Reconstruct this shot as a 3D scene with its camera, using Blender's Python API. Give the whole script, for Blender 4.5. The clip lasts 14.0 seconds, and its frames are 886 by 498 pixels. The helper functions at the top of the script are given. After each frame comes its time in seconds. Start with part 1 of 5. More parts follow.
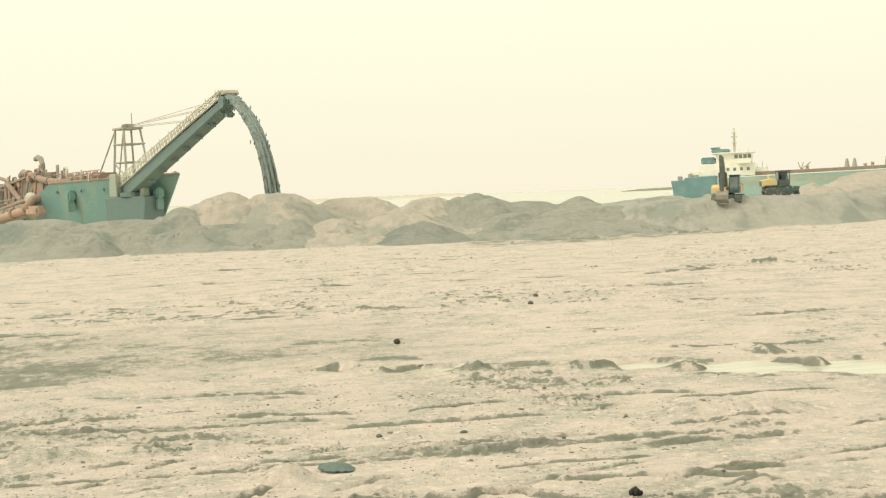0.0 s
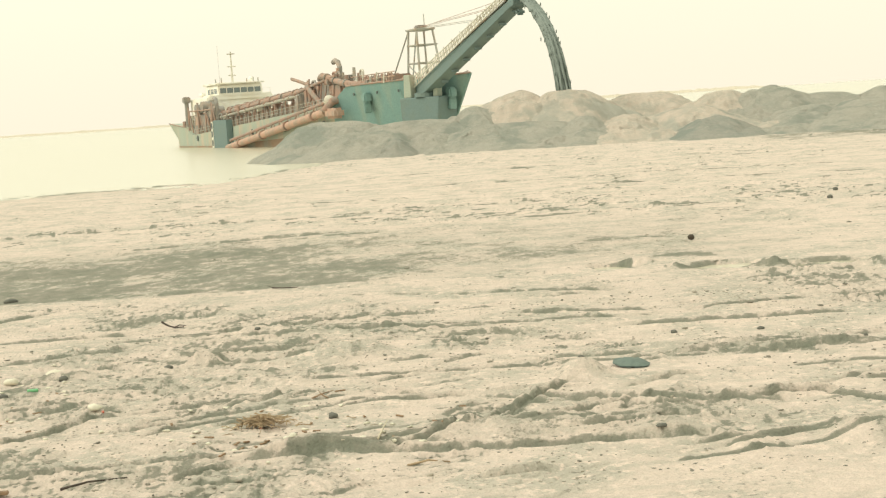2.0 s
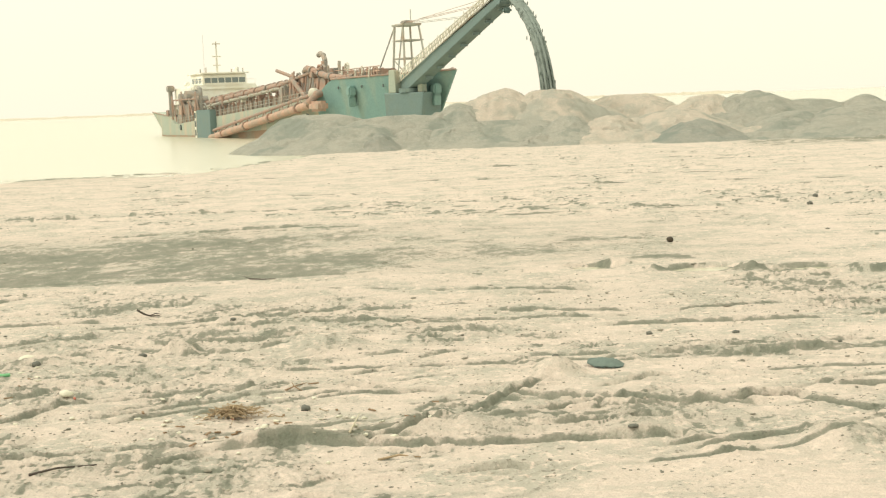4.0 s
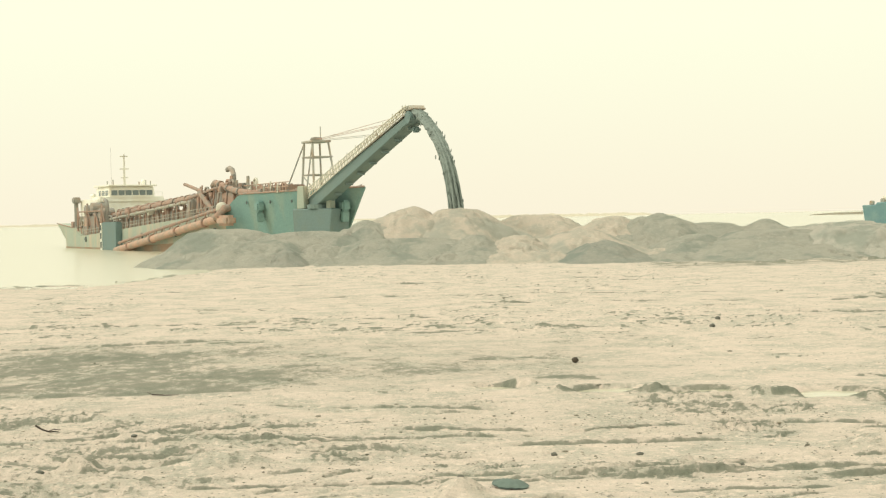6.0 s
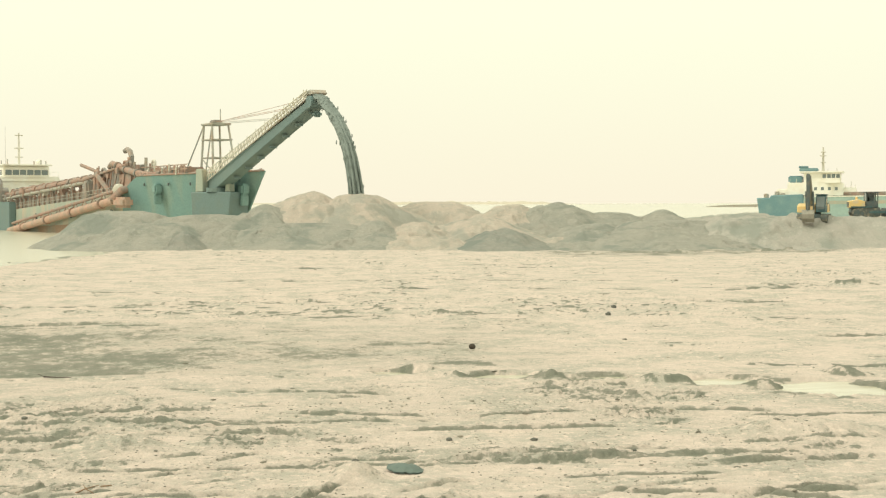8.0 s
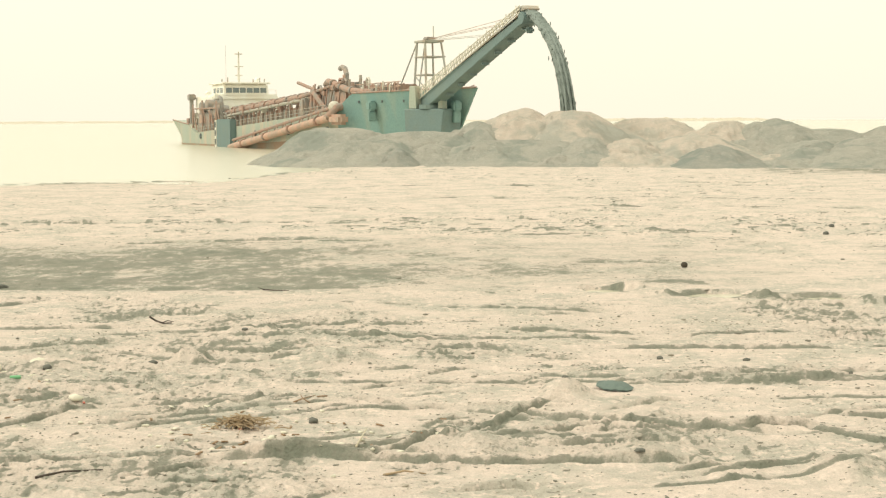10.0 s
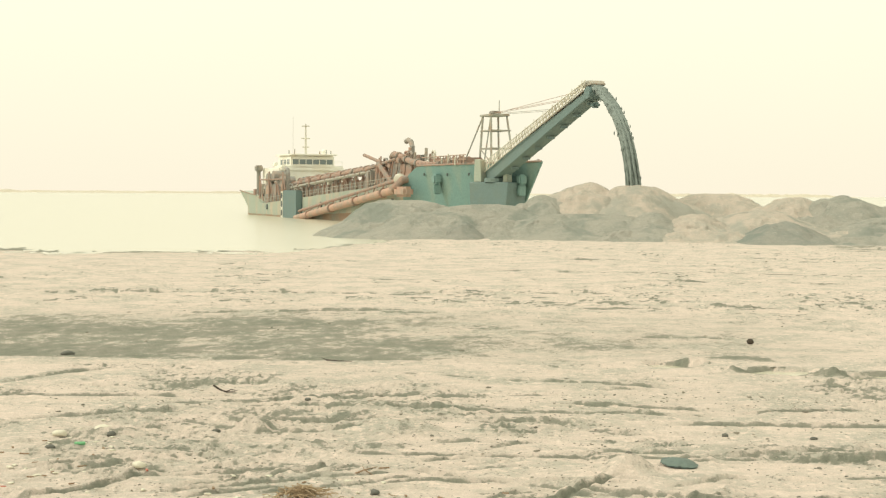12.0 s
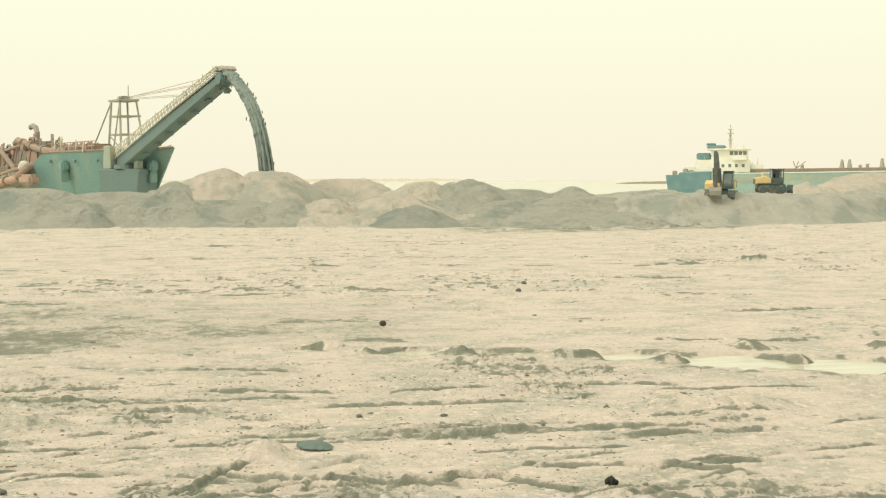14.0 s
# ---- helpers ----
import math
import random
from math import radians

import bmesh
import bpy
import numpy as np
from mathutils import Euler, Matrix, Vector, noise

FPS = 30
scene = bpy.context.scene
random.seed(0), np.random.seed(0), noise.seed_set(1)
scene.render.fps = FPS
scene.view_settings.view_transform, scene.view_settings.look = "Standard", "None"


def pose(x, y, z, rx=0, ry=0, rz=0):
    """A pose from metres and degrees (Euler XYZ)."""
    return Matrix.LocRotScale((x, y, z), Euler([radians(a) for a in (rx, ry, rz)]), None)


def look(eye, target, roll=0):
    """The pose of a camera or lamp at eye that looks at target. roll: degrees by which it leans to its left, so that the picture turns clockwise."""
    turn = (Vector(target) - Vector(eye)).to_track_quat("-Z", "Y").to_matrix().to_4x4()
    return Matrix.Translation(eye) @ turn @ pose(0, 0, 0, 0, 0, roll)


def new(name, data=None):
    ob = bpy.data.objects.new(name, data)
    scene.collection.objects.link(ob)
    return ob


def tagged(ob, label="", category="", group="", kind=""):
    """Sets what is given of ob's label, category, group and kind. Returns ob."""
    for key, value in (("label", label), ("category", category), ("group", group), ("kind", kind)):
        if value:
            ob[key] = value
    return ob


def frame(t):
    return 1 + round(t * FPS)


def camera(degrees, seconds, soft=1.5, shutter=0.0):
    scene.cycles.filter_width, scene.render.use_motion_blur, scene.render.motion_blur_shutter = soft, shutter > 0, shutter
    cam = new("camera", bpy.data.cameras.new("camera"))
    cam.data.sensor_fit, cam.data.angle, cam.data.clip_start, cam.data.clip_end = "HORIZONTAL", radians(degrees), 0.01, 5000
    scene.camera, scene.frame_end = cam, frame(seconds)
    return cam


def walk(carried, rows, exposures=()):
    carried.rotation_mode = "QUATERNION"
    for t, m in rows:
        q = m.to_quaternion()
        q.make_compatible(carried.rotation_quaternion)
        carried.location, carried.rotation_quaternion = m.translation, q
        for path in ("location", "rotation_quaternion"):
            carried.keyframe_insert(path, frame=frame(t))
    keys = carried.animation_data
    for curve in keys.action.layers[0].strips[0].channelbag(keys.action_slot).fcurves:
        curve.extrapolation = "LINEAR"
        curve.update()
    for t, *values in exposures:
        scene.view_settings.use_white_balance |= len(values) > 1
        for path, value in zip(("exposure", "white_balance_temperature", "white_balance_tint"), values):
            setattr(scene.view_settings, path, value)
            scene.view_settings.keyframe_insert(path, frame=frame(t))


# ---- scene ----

# ---------- camera and walk ----------
cam = camera(32.67, 14.0, soft=1.25)
# seconds, x, y, z, yaw, pitch, roll
PATH = [
    (0, -0.04, 0.01, 4.93, -10.02, -2.08, -2.48),
    (0.3, -0.03, 0.02, 4.93, -6.49, -2.46, -2.55),
    (0.5, -0.02, 0.00, 4.92, -4.31, -2.03, -2.17),
    (0.8, -0.01, 0.01, 4.93, -2.40, -1.29, -0.25),
    (1, -0.01, 0.00, 4.91, -4.08, -0.07, -0.41),
    (1.2, -0.05, -0.01, 4.90, -3.67, -0.95, 0.32),
    (1.5, -0.10, -0.03, 4.93, -0.83, -2.27, -0.63),
    (2, -0.06, -0.00, 4.91, 1.23, -5.37, -3.84),
    (2.2, 0.03, 0.03, 4.89, 3.94, -5.98, -3.37),
    (4.3, -0.02, 0.03, 4.89, -0.04, -5.24, -1.81),
    (4.5, -0.05, 0.03, 4.90, 0.28, -3.93, -0.83),
    (5, -0.04, 0.03, 4.92, -2.77, -3.21, -0.59),
    (5.5, -0.01, 0.01, 4.92, -5.12, -1.61, 0.07),
    (6, -0.01, 0.00, 4.93, -3.16, -1.22, -1.13),
    (6.5, -0.02, 0.00, 4.91, -5.04, -0.51, -0.76),
    (7, 0.04, -0.02, 4.88, -6.78, -1.18, 0.30),
    (7.2, 0.01, -0.01, 4.90, -7.47, -1.18, -0.15),
    (9.3, 0.04, -0.00, 4.89, -2.77, -4.31, -0.07),
    (9.5, 0.01, 0.01, 4.91, -1.67, -4.70, -0.05),
    (10, 0.03, -0.01, 4.90, 1.07, -4.89, -0.27),
    (10.5, -0.02, 0.00, 4.90, 3.52, -4.96, -0.67),
    (11, 0.03, -0.01, 4.89, 3.17, -4.20, -0.96),
    (11.5, 0.03, 0.01, 4.91, 1.32, -2.70, -0.64),
    (11.7, 0.07, -0.01, 4.90, 1.49, -3.17, 0.18),
    (11.8, 0.01, -0.00, 4.89, 4.09, -2.69, 0.47),
    (12, 0.01, -0.01, 4.89, 3.48, -2.13, 0.35),
    (12.5, 0.01, -0.00, 4.90, -0.53, -1.28, -0.71),
    (13, 0.02, -0.01, 4.90, -5.77, -0.71, 0.37),
    (13.2, -0.01, -0.03, 4.90, -7.26, -1.11, 0.47),
    (13.3, 0.01, -0.02, 4.89, -8.36, -1.43, 0.43),
    (13.5, 0.04, -0.01, 4.89, -9.97, -1.71, 0.33),
    (13.6, 0.04, -0.01, 4.89, -10.54, -1.75, 0.23),
    (13.8, 0.05, -0.01, 4.89, -10.62, -2.30, 0.02),
    (14, 0.06, -0.02, 4.89, -10.30, -2.65, -0.19),
]


def stand(x, y, z, yaw, pitch, roll):
    a, b = radians(yaw), radians(pitch)
    way = Vector((-math.sin(a) * math.cos(b), math.cos(a) * math.cos(b), math.sin(b)))
    eye = Vector((x, y, z))
    return look(eye, eye + way * 10, roll)


walk(cam, [(r[0], stand(*r[1:])) for r in PATH],
     exposures=[(0, 0.0, 6500, 5.5), (1.2, 0.0, 6500, 6), (2.0, 0.06, 6500, 6.5), (4.4, 0.14, 6500, 7), (5.0, 0.04, 6500, 6), (6.0, 0.0, 6500, 4.5), (7.2, 0.0, 6500, 3.5),
                (9.3, 0.07, 6500, 7), (10.0, 0.12, 6500, 9), (10.8, 0.16, 6500, 9.5), (11.5, 0.08, 6500, 8), (12.5, 0.0, 6500, 5), (13.4, -0.02, 6500, 3.5), (14, -0.02, 6500, 4)])

# ---------- world, sun ----------
SUN_AZ, SUN_EL = -105.0, 48.0  # degrees right of straight ahead, above the horizon
world = bpy.data.worlds.new("hazy_sky")
scene.world = world
world.use_nodes = True
wn, wl = world.node_tree.nodes, world.node_tree.links
wn.clear()
w_out = wn.new("ShaderNodeOutputWorld")
w_bg = wn.new("ShaderNodeBackground")
w_sky = wn.new("ShaderNodeTexSky")
w_sky.sky_type = "NISHITA"
w_sky.sun_disc = False
w_sky.sun_elevation, w_sky.sun_rotation = radians(SUN_EL), radians(SUN_AZ % 360)
w_sky.air_density, w_sky.dust_density = 2.0, 8.0
w_co = wn.new("ShaderNodeTexCoord")
w_sep = wn.new("ShaderNodeSeparateXYZ")
w_ramp = wn.new("ShaderNodeValToRGB")
w_dim = wn.new("ShaderNodeVectorMath")
w_dim.operation = "SCALE"
w_dim.inputs["Scale"].default_value = 0.1
w_mix = wn.new("ShaderNodeMix")
w_mix.data_type = "RGBA"
w_mix.inputs["Factor"].default_value = 0.9
ramp = w_ramp.color_ramp
ramp.elements[0].position, ramp.elements[0].color = 0.0, (1.10, 0.985, 0.79, 1)
ramp.elements[1].position, ramp.elements[1].color = 0.30, (1.14, 1.12, 0.88, 1)
e = ramp.elements.new(0.12)
e.color = (1.12, 1.10, 0.87, 1)
wl.new(w_co.outputs["Generated"], w_sep.inputs[0])
wl.new(w_sep.outputs["Z"], w_ramp.inputs[0])
wl.new(w_sky.outputs[0], w_dim.inputs[0])
wl.new(w_dim.outputs[0], w_mix.inputs["A"])
wl.new(w_ramp.outputs[0], w_mix.inputs["B"])
wl.new(w_mix.outputs["Result"], w_bg.inputs["Color"])
w_bg.inputs["Strength"].default_value = 1.0
wl.new(w_bg.outputs[0], w_out.inputs["Surface"])

sun = new("sun", bpy.data.lights.new("sun", "SUN"))
sun.data.energy, sun.data.angle, sun.data.color = 1.35, radians(14), (1.0, 0.93, 0.82)
sun.matrix_world = look(
    (200 * math.sin(radians(SUN_AZ)), 200 * math.cos(radians(SUN_AZ)), 200 * math.tan(radians(SUN_EL))), (0, 0, 0))


# ---------- materials ----------
def material(name, colour, rough=0.8, metal=0.0, vary=0.15, scale=1.5, second=None, bump=0.0, bump_scale=20.0, amount=0.5, stretch=(1, 1, 1)):
    """A painted or mineral surface: two scales of variation, stains of a second colour, fine relief."""
    m = bpy.data.materials.new(name)
    m.use_nodes = True
    n, l = m.node_tree.nodes, m.node_tree.links
    b = n["Principled BSDF"]
    b.inputs["Roughness"].default_value, b.inputs["Metallic"].default_value = rough, metal
    co = n.new("ShaderNodeTexCoord")
    big, fine = n.new("ShaderNodeTexNoise"), n.new("ShaderNodeTexNoise")
    big.inputs["Scale"].default_value, fine.inputs["Scale"].default_value = scale, scale * 9
    big.inputs["Detail"].default_value, fine.inputs["Detail"].default_value = 6, 4
    mp = n.new("ShaderNodeMapping")
    mp.inputs["Scale"].default_value = stretch
    l.new(co.outputs["Object"], mp.inputs["Vector"])
    l.new(mp.outputs["Vector"], big.inputs["Vector"])
    l.new(co.outputs["Object"], fine.inputs["Vector"])
    r = n.new("ShaderNodeValToRGB")
    r.color_ramp.elements[0].position = 0.62 - 0.3 * amount
    r.color_ramp.elements[1].position = 0.78 - 0.25 * amount
    mix = n.new("ShaderNodeMix")
    mix.data_type = "RGBA"
    other = second or tuple(c * (1 - vary) for c in colour)
    mix.inputs["A"].default_value, mix.inputs["B"].default_value = (*colour, 1), (*other, 1)
    l.new(big.outputs["Fac"], r.inputs[0])
    l.new(r.outputs[0], mix.inputs["Factor"])
    hsv = n.new("ShaderNodeHueSaturation")
    val = n.new("ShaderNodeMapRange")
    val.inputs["To Min"].default_value, val.inputs["To Max"].default_value = 1 - vary, 1 + vary
    l.new(fine.outputs["Fac"], val.inputs["Value"])
    l.new(val.outputs["Result"], hsv.inputs["Value"])
    l.new(mix.outputs["Result"], hsv.inputs["Color"])
    l.new(hsv.outputs["Color"], b.inputs["Base Color"])
    if bump:
        bt = n.new("ShaderNodeTexNoise")
        bt.inputs["Scale"].default_value, bt.inputs["Detail"].default_value = bump_scale, 8
        bn = n.new("ShaderNodeBump")
        bn.inputs["Strength"].default_value, bn.inputs["Distance"].default_value = 0.6, bump
        l.new(co.outputs["Object"], bt.inputs["Vector"])
        l.new(bt.outputs["Fac"], bn.inputs["Height"])
        l.new(bn.outputs["Normal"], b.inputs["Normal"])
    return m


# distance haze is put into hull, deck gear and machine paints as paler colour
HULL = material("hull_green", (0.20, 0.335, 0.32), 0.65, vary=0.25, scale=0.5, stretch=(1, 1, 0.2), second=(0.25, 0.35, 0.31), amount=0.5, bump=0.02, bump_scale=0.6)
HULL_LOW = material("hull_antifouling", (0.34, 0.24, 0.17), 0.8, vary=0.2, scale=0.15, second=(0.28, 0.30, 0.24))
HULL_PALE = material("hull_hazed_green", (0.38, 0.43, 0.36), 0.65, vary=0.2, scale=0.5, stretch=(1, 1, 0.25), second=(0.5, 0.44, 0.34))
BOOM = material("conveyor_green", (0.16, 0.23, 0.225), 0.65, vary=0.18, scale=0.5, second=(0.17, 0.23, 0.215))
STEEL_GREY = material("weathered_steel", (0.42, 0.41, 0.36), 0.6, 0.1, vary=0.2, scale=0.8, second=(0.42, 0.33, 0.25))
STEEL_PALE = material("pale_steel", (0.66, 0.63, 0.54), 0.6, 0.0, vary=0.15, scale=0.8, second=(0.52, 0.48, 0.4))
RUST = material("rust", (0.40, 0.265, 0.21), 0.85, vary=0.4, scale=0.8, second=(0.30, 0.265, 0.23), amount=0.6)
RUST_RED = material("red_oxide_paint", (0.53, 0.345, 0.265), 0.75, vary=0.25, scale=0.5, second=(0.40, 0.31, 0.25), amount=0.7)
DARK_DECK = material("dark_machinery", (0.30, 0.29, 0.265), 0.7, vary=0.3, scale=0.5, second=(0.42, 0.33, 0.27))
WHITE = material("white_paint", (0.9, 0.88, 0.8), 0.5, vary=0.05, scale=0.3, second=(0.84, 0.79, 0.68))
WINDOW = material("dark_glass", (0.2, 0.24, 0.24), 0.2, vary=0.1)
BLUE = material("blue_hull", (0.16, 0.285, 0.31), 0.6, vary=0.15, scale=0.25, second=(0.215, 0.335, 0.345))
BLUE_PALE = material("hazed_sea_green_hull", (0.32, 0.44, 0.42), 0.6, vary=0.15, scale=0.2, second=(0.40, 0.53, 0.47), stretch=(0.4, 1, 1))
YELLOW = material("machine_yellow", (0.80, 0.57, 0.24), 0.5, vary=0.15, scale=1.5, second=(0.70, 0.55, 0.34))
DARK_TEAL = material("dark_teal_paint", (0.06, 0.125, 0.135), 0.5, vary=0.2, scale=1.5, second=(0.10, 0.16, 0.155))
BLACK = material("black_steel", (0.085, 0.115, 0.115), 0.55, vary=0.3, scale=2, second=(0.15, 0.15, 0.13))
BOOM_STEEL = material("stained_boom_paint", (0.2, 0.2, 0.165), 0.6, vary=0.2, scale=1.2, second=(0.36, 0.29, 0.17))
TRACK = material("dirty_track", (0.1, 0.115, 0.105), 0.8, vary=0.3, scale=3, second=(0.3, 0.26, 0.19))
BUCKET = material("worn_bucket_steel", (0.33, 0.31, 0.26), 0.6, 0.3, vary=0.2, scale=2)
WOOD_DARK = material("wet_dark_wood", (0.07, 0.055, 0.045), 0.8, vary=0.3, scale=8)
CHAR = material("black_sodden_root", (0.03, 0.03, 0.025), 0.8, vary=0.3, scale=9)
WOOD = material("brown_wood", (0.3, 0.2, 0.12), 0.8, vary=0.25, scale=8, bump=0.01, bump_scale=40)
WOOD_PALE = material("bleached_wood", (0.62, 0.55, 0.42), 0.8, vary=0.15, scale=8)
STRAW = material("dry_straw", (0.42, 0.315, 0.20), 0.8, vary=0.3, scale=9)
HUSK = material("dark_coconut_husk", (0.075, 0.06, 0.045), 0.9, vary=0.3, scale=12, bump=0.01, bump_scale=60)
TARP = material("grey_plastic_sheet", (0.14, 0.185, 0.165), 0.75, vary=0.15, scale=6)
STONE = material("dark_stone", (0.14, 0.14, 0.12), 0.8, vary=0.3, scale=10, bump=0.01, bump_scale=40)
PLASTIC_WHITE = material("dirty_white_plastic", (0.72, 0.68, 0.56), 0.45, vary=0.12, scale=9)
PLASTIC_GREEN = material("green_plastic", (0.2, 0.5, 0.25), 0.3, vary=0.12, scale=9)
PLASTIC_RED = material("red_plastic", (0.5, 0.14, 0.09), 0.4, vary=0.12, scale=9)
# haze mixed into the land's colour; there is no fog in the scene
FAR_LAND = material("hazy_far_land", (0.62, 0.56, 0.46), 1.0, vary=0.03, scale=0.01)
FALLING = material("falling_wet_sand", (0.24, 0.28, 0.26), 0.9, vary=0.25, scale=1.2, bump=0.1, bump_scale=3)


def sand_material(name, dry, grey, damp_shade, use_attribute, bump, fleck, grain):
    """Dry sand, greyer sand and a darker tone for damp and painted shade, mixed in patches; fine grain and small
    pebbles.
    """
    m = bpy.data.materials.new(name)
    m.use_nodes = True
    n, l = m.node_tree.nodes, m.node_tree.links
    b = n["Principled BSDF"]
    geo = n.new("ShaderNodeNewGeometry")

    def tex(scale, detail=6, stretch=None):
        t = n.new("ShaderNodeTexNoise")
        t.inputs["Scale"].default_value, t.inputs["Detail"].default_value = scale, detail
        t.inputs["Roughness"].default_value = 0.62
        if stretch:
            mp = n.new("ShaderNodeMapping")
            mp.inputs["Scale"].default_value = stretch
            l.new(geo.outputs["Position"], mp.inputs["Vector"])
            l.new(mp.outputs["Vector"], t.inputs["Vector"])
        else:
            l.new(geo.outputs["Position"], t.inputs["Vector"])
        return t.outputs["Fac"]

    def step(value, lo, hi):
        r = n.new("ShaderNodeMapRange")
        r.interpolation_type = "SMOOTHSTEP"
        r.inputs["From Min"].default_value, r.inputs["From Max"].default_value = lo, hi
        l.new(value, r.inputs["Value"])
        return r.outputs["Result"]

    def mixed(a, c, fac):
        x = n.new("ShaderNodeMix")
        x.data_type = "RGBA"
        for key, v in (("A", a), ("B", c)):
            if isinstance(v, tuple):
                x.inputs[key].default_value = (*v, 1)
            else:
                l.new(v, x.inputs[key])
        l.new(fac, x.inputs["Factor"])
        return x.outputs["Result"]

    blotch = n.new("ShaderNodeMath")
    blotch.operation = "MULTIPLY_ADD"
    l.new(step(tex(1.7, 9, (0.6, 1.0, 1.0)), 0.46, 0.62), blotch.inputs[0])
    blotch.inputs[1].default_value = 0.45
    l.new(step(tex(0.4, 10), 0.42, 0.66), blotch.inputs[2])
    blotch.use_clamp = True
    col = mixed(dry, grey, blotch.outputs[0])
    spots = n.new("ShaderNodeMath")
    spots.operation = "MULTIPLY"
    l.new(step(tex(9.0, 5), 0.57, 0.64), spots.inputs[0])
    l.new(step(tex(0.8, 6), 0.44, 0.6), spots.inputs[1])
    col = mixed(col, tuple((1 - fleck) * c for c in grey), spots.outputs[0])
    col = mixed(col, tuple(1.12 * c for c in dry), step(tex(3.1, 8), 0.55, 0.66))
    if use_attribute:
        at = n.new("ShaderNodeAttribute")
        at.attribute_name = "damp_shade"

        def sums(a, b, k):
            m_ = n.new("ShaderNodeMath")
            m_.operation = "MULTIPLY_ADD"
            l.new(a, m_.inputs[0])
            m_.inputs[1].default_value = k
            if isinstance(b, float):
                m_.inputs[2].default_value = b
            else:
                l.new(b, m_.inputs[2])
            return m_.outputs[0]

        # crumbled edges: the damp and the painted crease shade break up into small clods
        ragged = sums(tex(6.5, 9), sums(tex(22.0, 5), -0.6, 0.35), 0.85)
        broken = sums(ragged, at.outputs["Fac"], 1.0)
        col = mixed(col, tuple(1.07 * c for c in dry), step(tex(5.0, 7), 0.52, 0.64))
        col = mixed(col, damp_shade, sums(step(broken, 0.38, 0.60), sums(at.outputs["Fac"], 0.0, 0.40), 0.48))
    else:
        col = mixed(col, damp_shade, step(tex(0.16, 5), 0.5, 0.62))
    v = n.new("ShaderNodeMapRange")
    v.inputs["To Min"].default_value, v.inputs["To Max"].default_value = 1 - grain, 1 + grain
    l.new(tex(30.0, 8), v.inputs["Value"])
    h = n.new("ShaderNodeHueSaturation")
    l.new(col, h.inputs["Color"])
    l.new(v.outputs["Result"], h.inputs["Value"])
    l.new(h.outputs["Color"], b.inputs["Base Color"])
    b.inputs["Roughness"].default_value = 0.95
    b.inputs["Specular IOR Level"].default_value = 0.2
    bn = n.new("ShaderNodeBump")
    bn.inputs["Strength"].default_value, bn.inputs["Distance"].default_value = 0.8, bump
    l.new(tex(9.0, 9), bn.inputs["Height"])
    l.new(bn.outputs["Normal"], b.inputs["Normal"])
    return m


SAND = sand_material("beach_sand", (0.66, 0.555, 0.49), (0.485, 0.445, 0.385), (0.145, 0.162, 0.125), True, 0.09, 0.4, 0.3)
HEAP_DRY = sand_material("heap_sand_dry", (0.54, 0.465, 0.40), (0.45, 0.415, 0.36), (0.38, 0.37, 0.325), False, 0.16, 0.22, 0.3)
HEAP_GREY = sand_material("heap_sand_grey", (0.385, 0.365, 0.32), (0.325, 0.325, 0.285), (0.27, 0.285, 0.25), False, 0.16, 0.25, 0.3)
HEAP_BANK = sand_material("bank_sand_grey", (0.455, 0.425, 0.38), (0.40, 0.39, 0.345), (0.33, 0.34, 0.30), False, 0.16, 0.25, 0.3)
HEAP_DARK = sand_material("heap_sand_dark", (0.31, 0.30, 0.265), (0.27, 0.275, 0.245), (0.22, 0.24, 0.215), False, 0.09, 0.2, 0.14)


def water_material():
    m = bpy.data.materials.new("muddy_water")
    m.use_nodes = True
    n, l = m.node_tree.nodes, m.node_tree.links
    b = n["Principled BSDF"]
    b.inputs["Base Color"].default_value = (0.6, 0.555, 0.43, 1)
    b.inputs["Roughness"].default_value = 0.2
    geo, mp, t, bn = (n.new("ShaderNode" + k) for k in ("NewGeometry", "Mapping", "TexNoise", "Bump"))
    mp.inputs["Scale"].default_value = (0.5, 1.0, 1.0)
    t.inputs["Scale"].default_value, t.inputs["Detail"].default_value = 0.9, 5
    bn.inputs["Strength"].default_value, bn.inputs["Distance"].default_value = 0.5, 0.12
    l.new(geo.outputs["Position"], mp.inputs["Vector"])
    l.new(mp.outputs["Vector"], t.inputs["Vector"])
    l.new(t.outputs["Fac"], bn.inputs["Height"])
    l.new(bn.outputs["Normal"], b.inputs["Normal"])
    return m


WATER = water_material()


# ---------- mesh helpers ----------
def part(name, bm, mat, parent=None, label=""):
    me = bpy.data.meshes.new(name)
    bm.normal_update()
    bm.to_mesh(me)
    bm.free()
    me.materials.append(mat)
    ob = new(name, me)
    if parent is not None:
        ob.parent = parent
    if label:
        tagged(ob, label)
    return ob


def thing(name, m, label, category, group="", kind=""):
    ob = new(name)
    ob.empty_display_size = 0.3
    ob.matrix_basis = m
    return tagged(ob, label, category, group, kind)


def merge(bm, other):
    me = bpy.data.meshes.new("tmp")
    other.to_mesh(me)
    other.free()
    bm.from_mesh(me)
    bpy.data.meshes.remove(me)


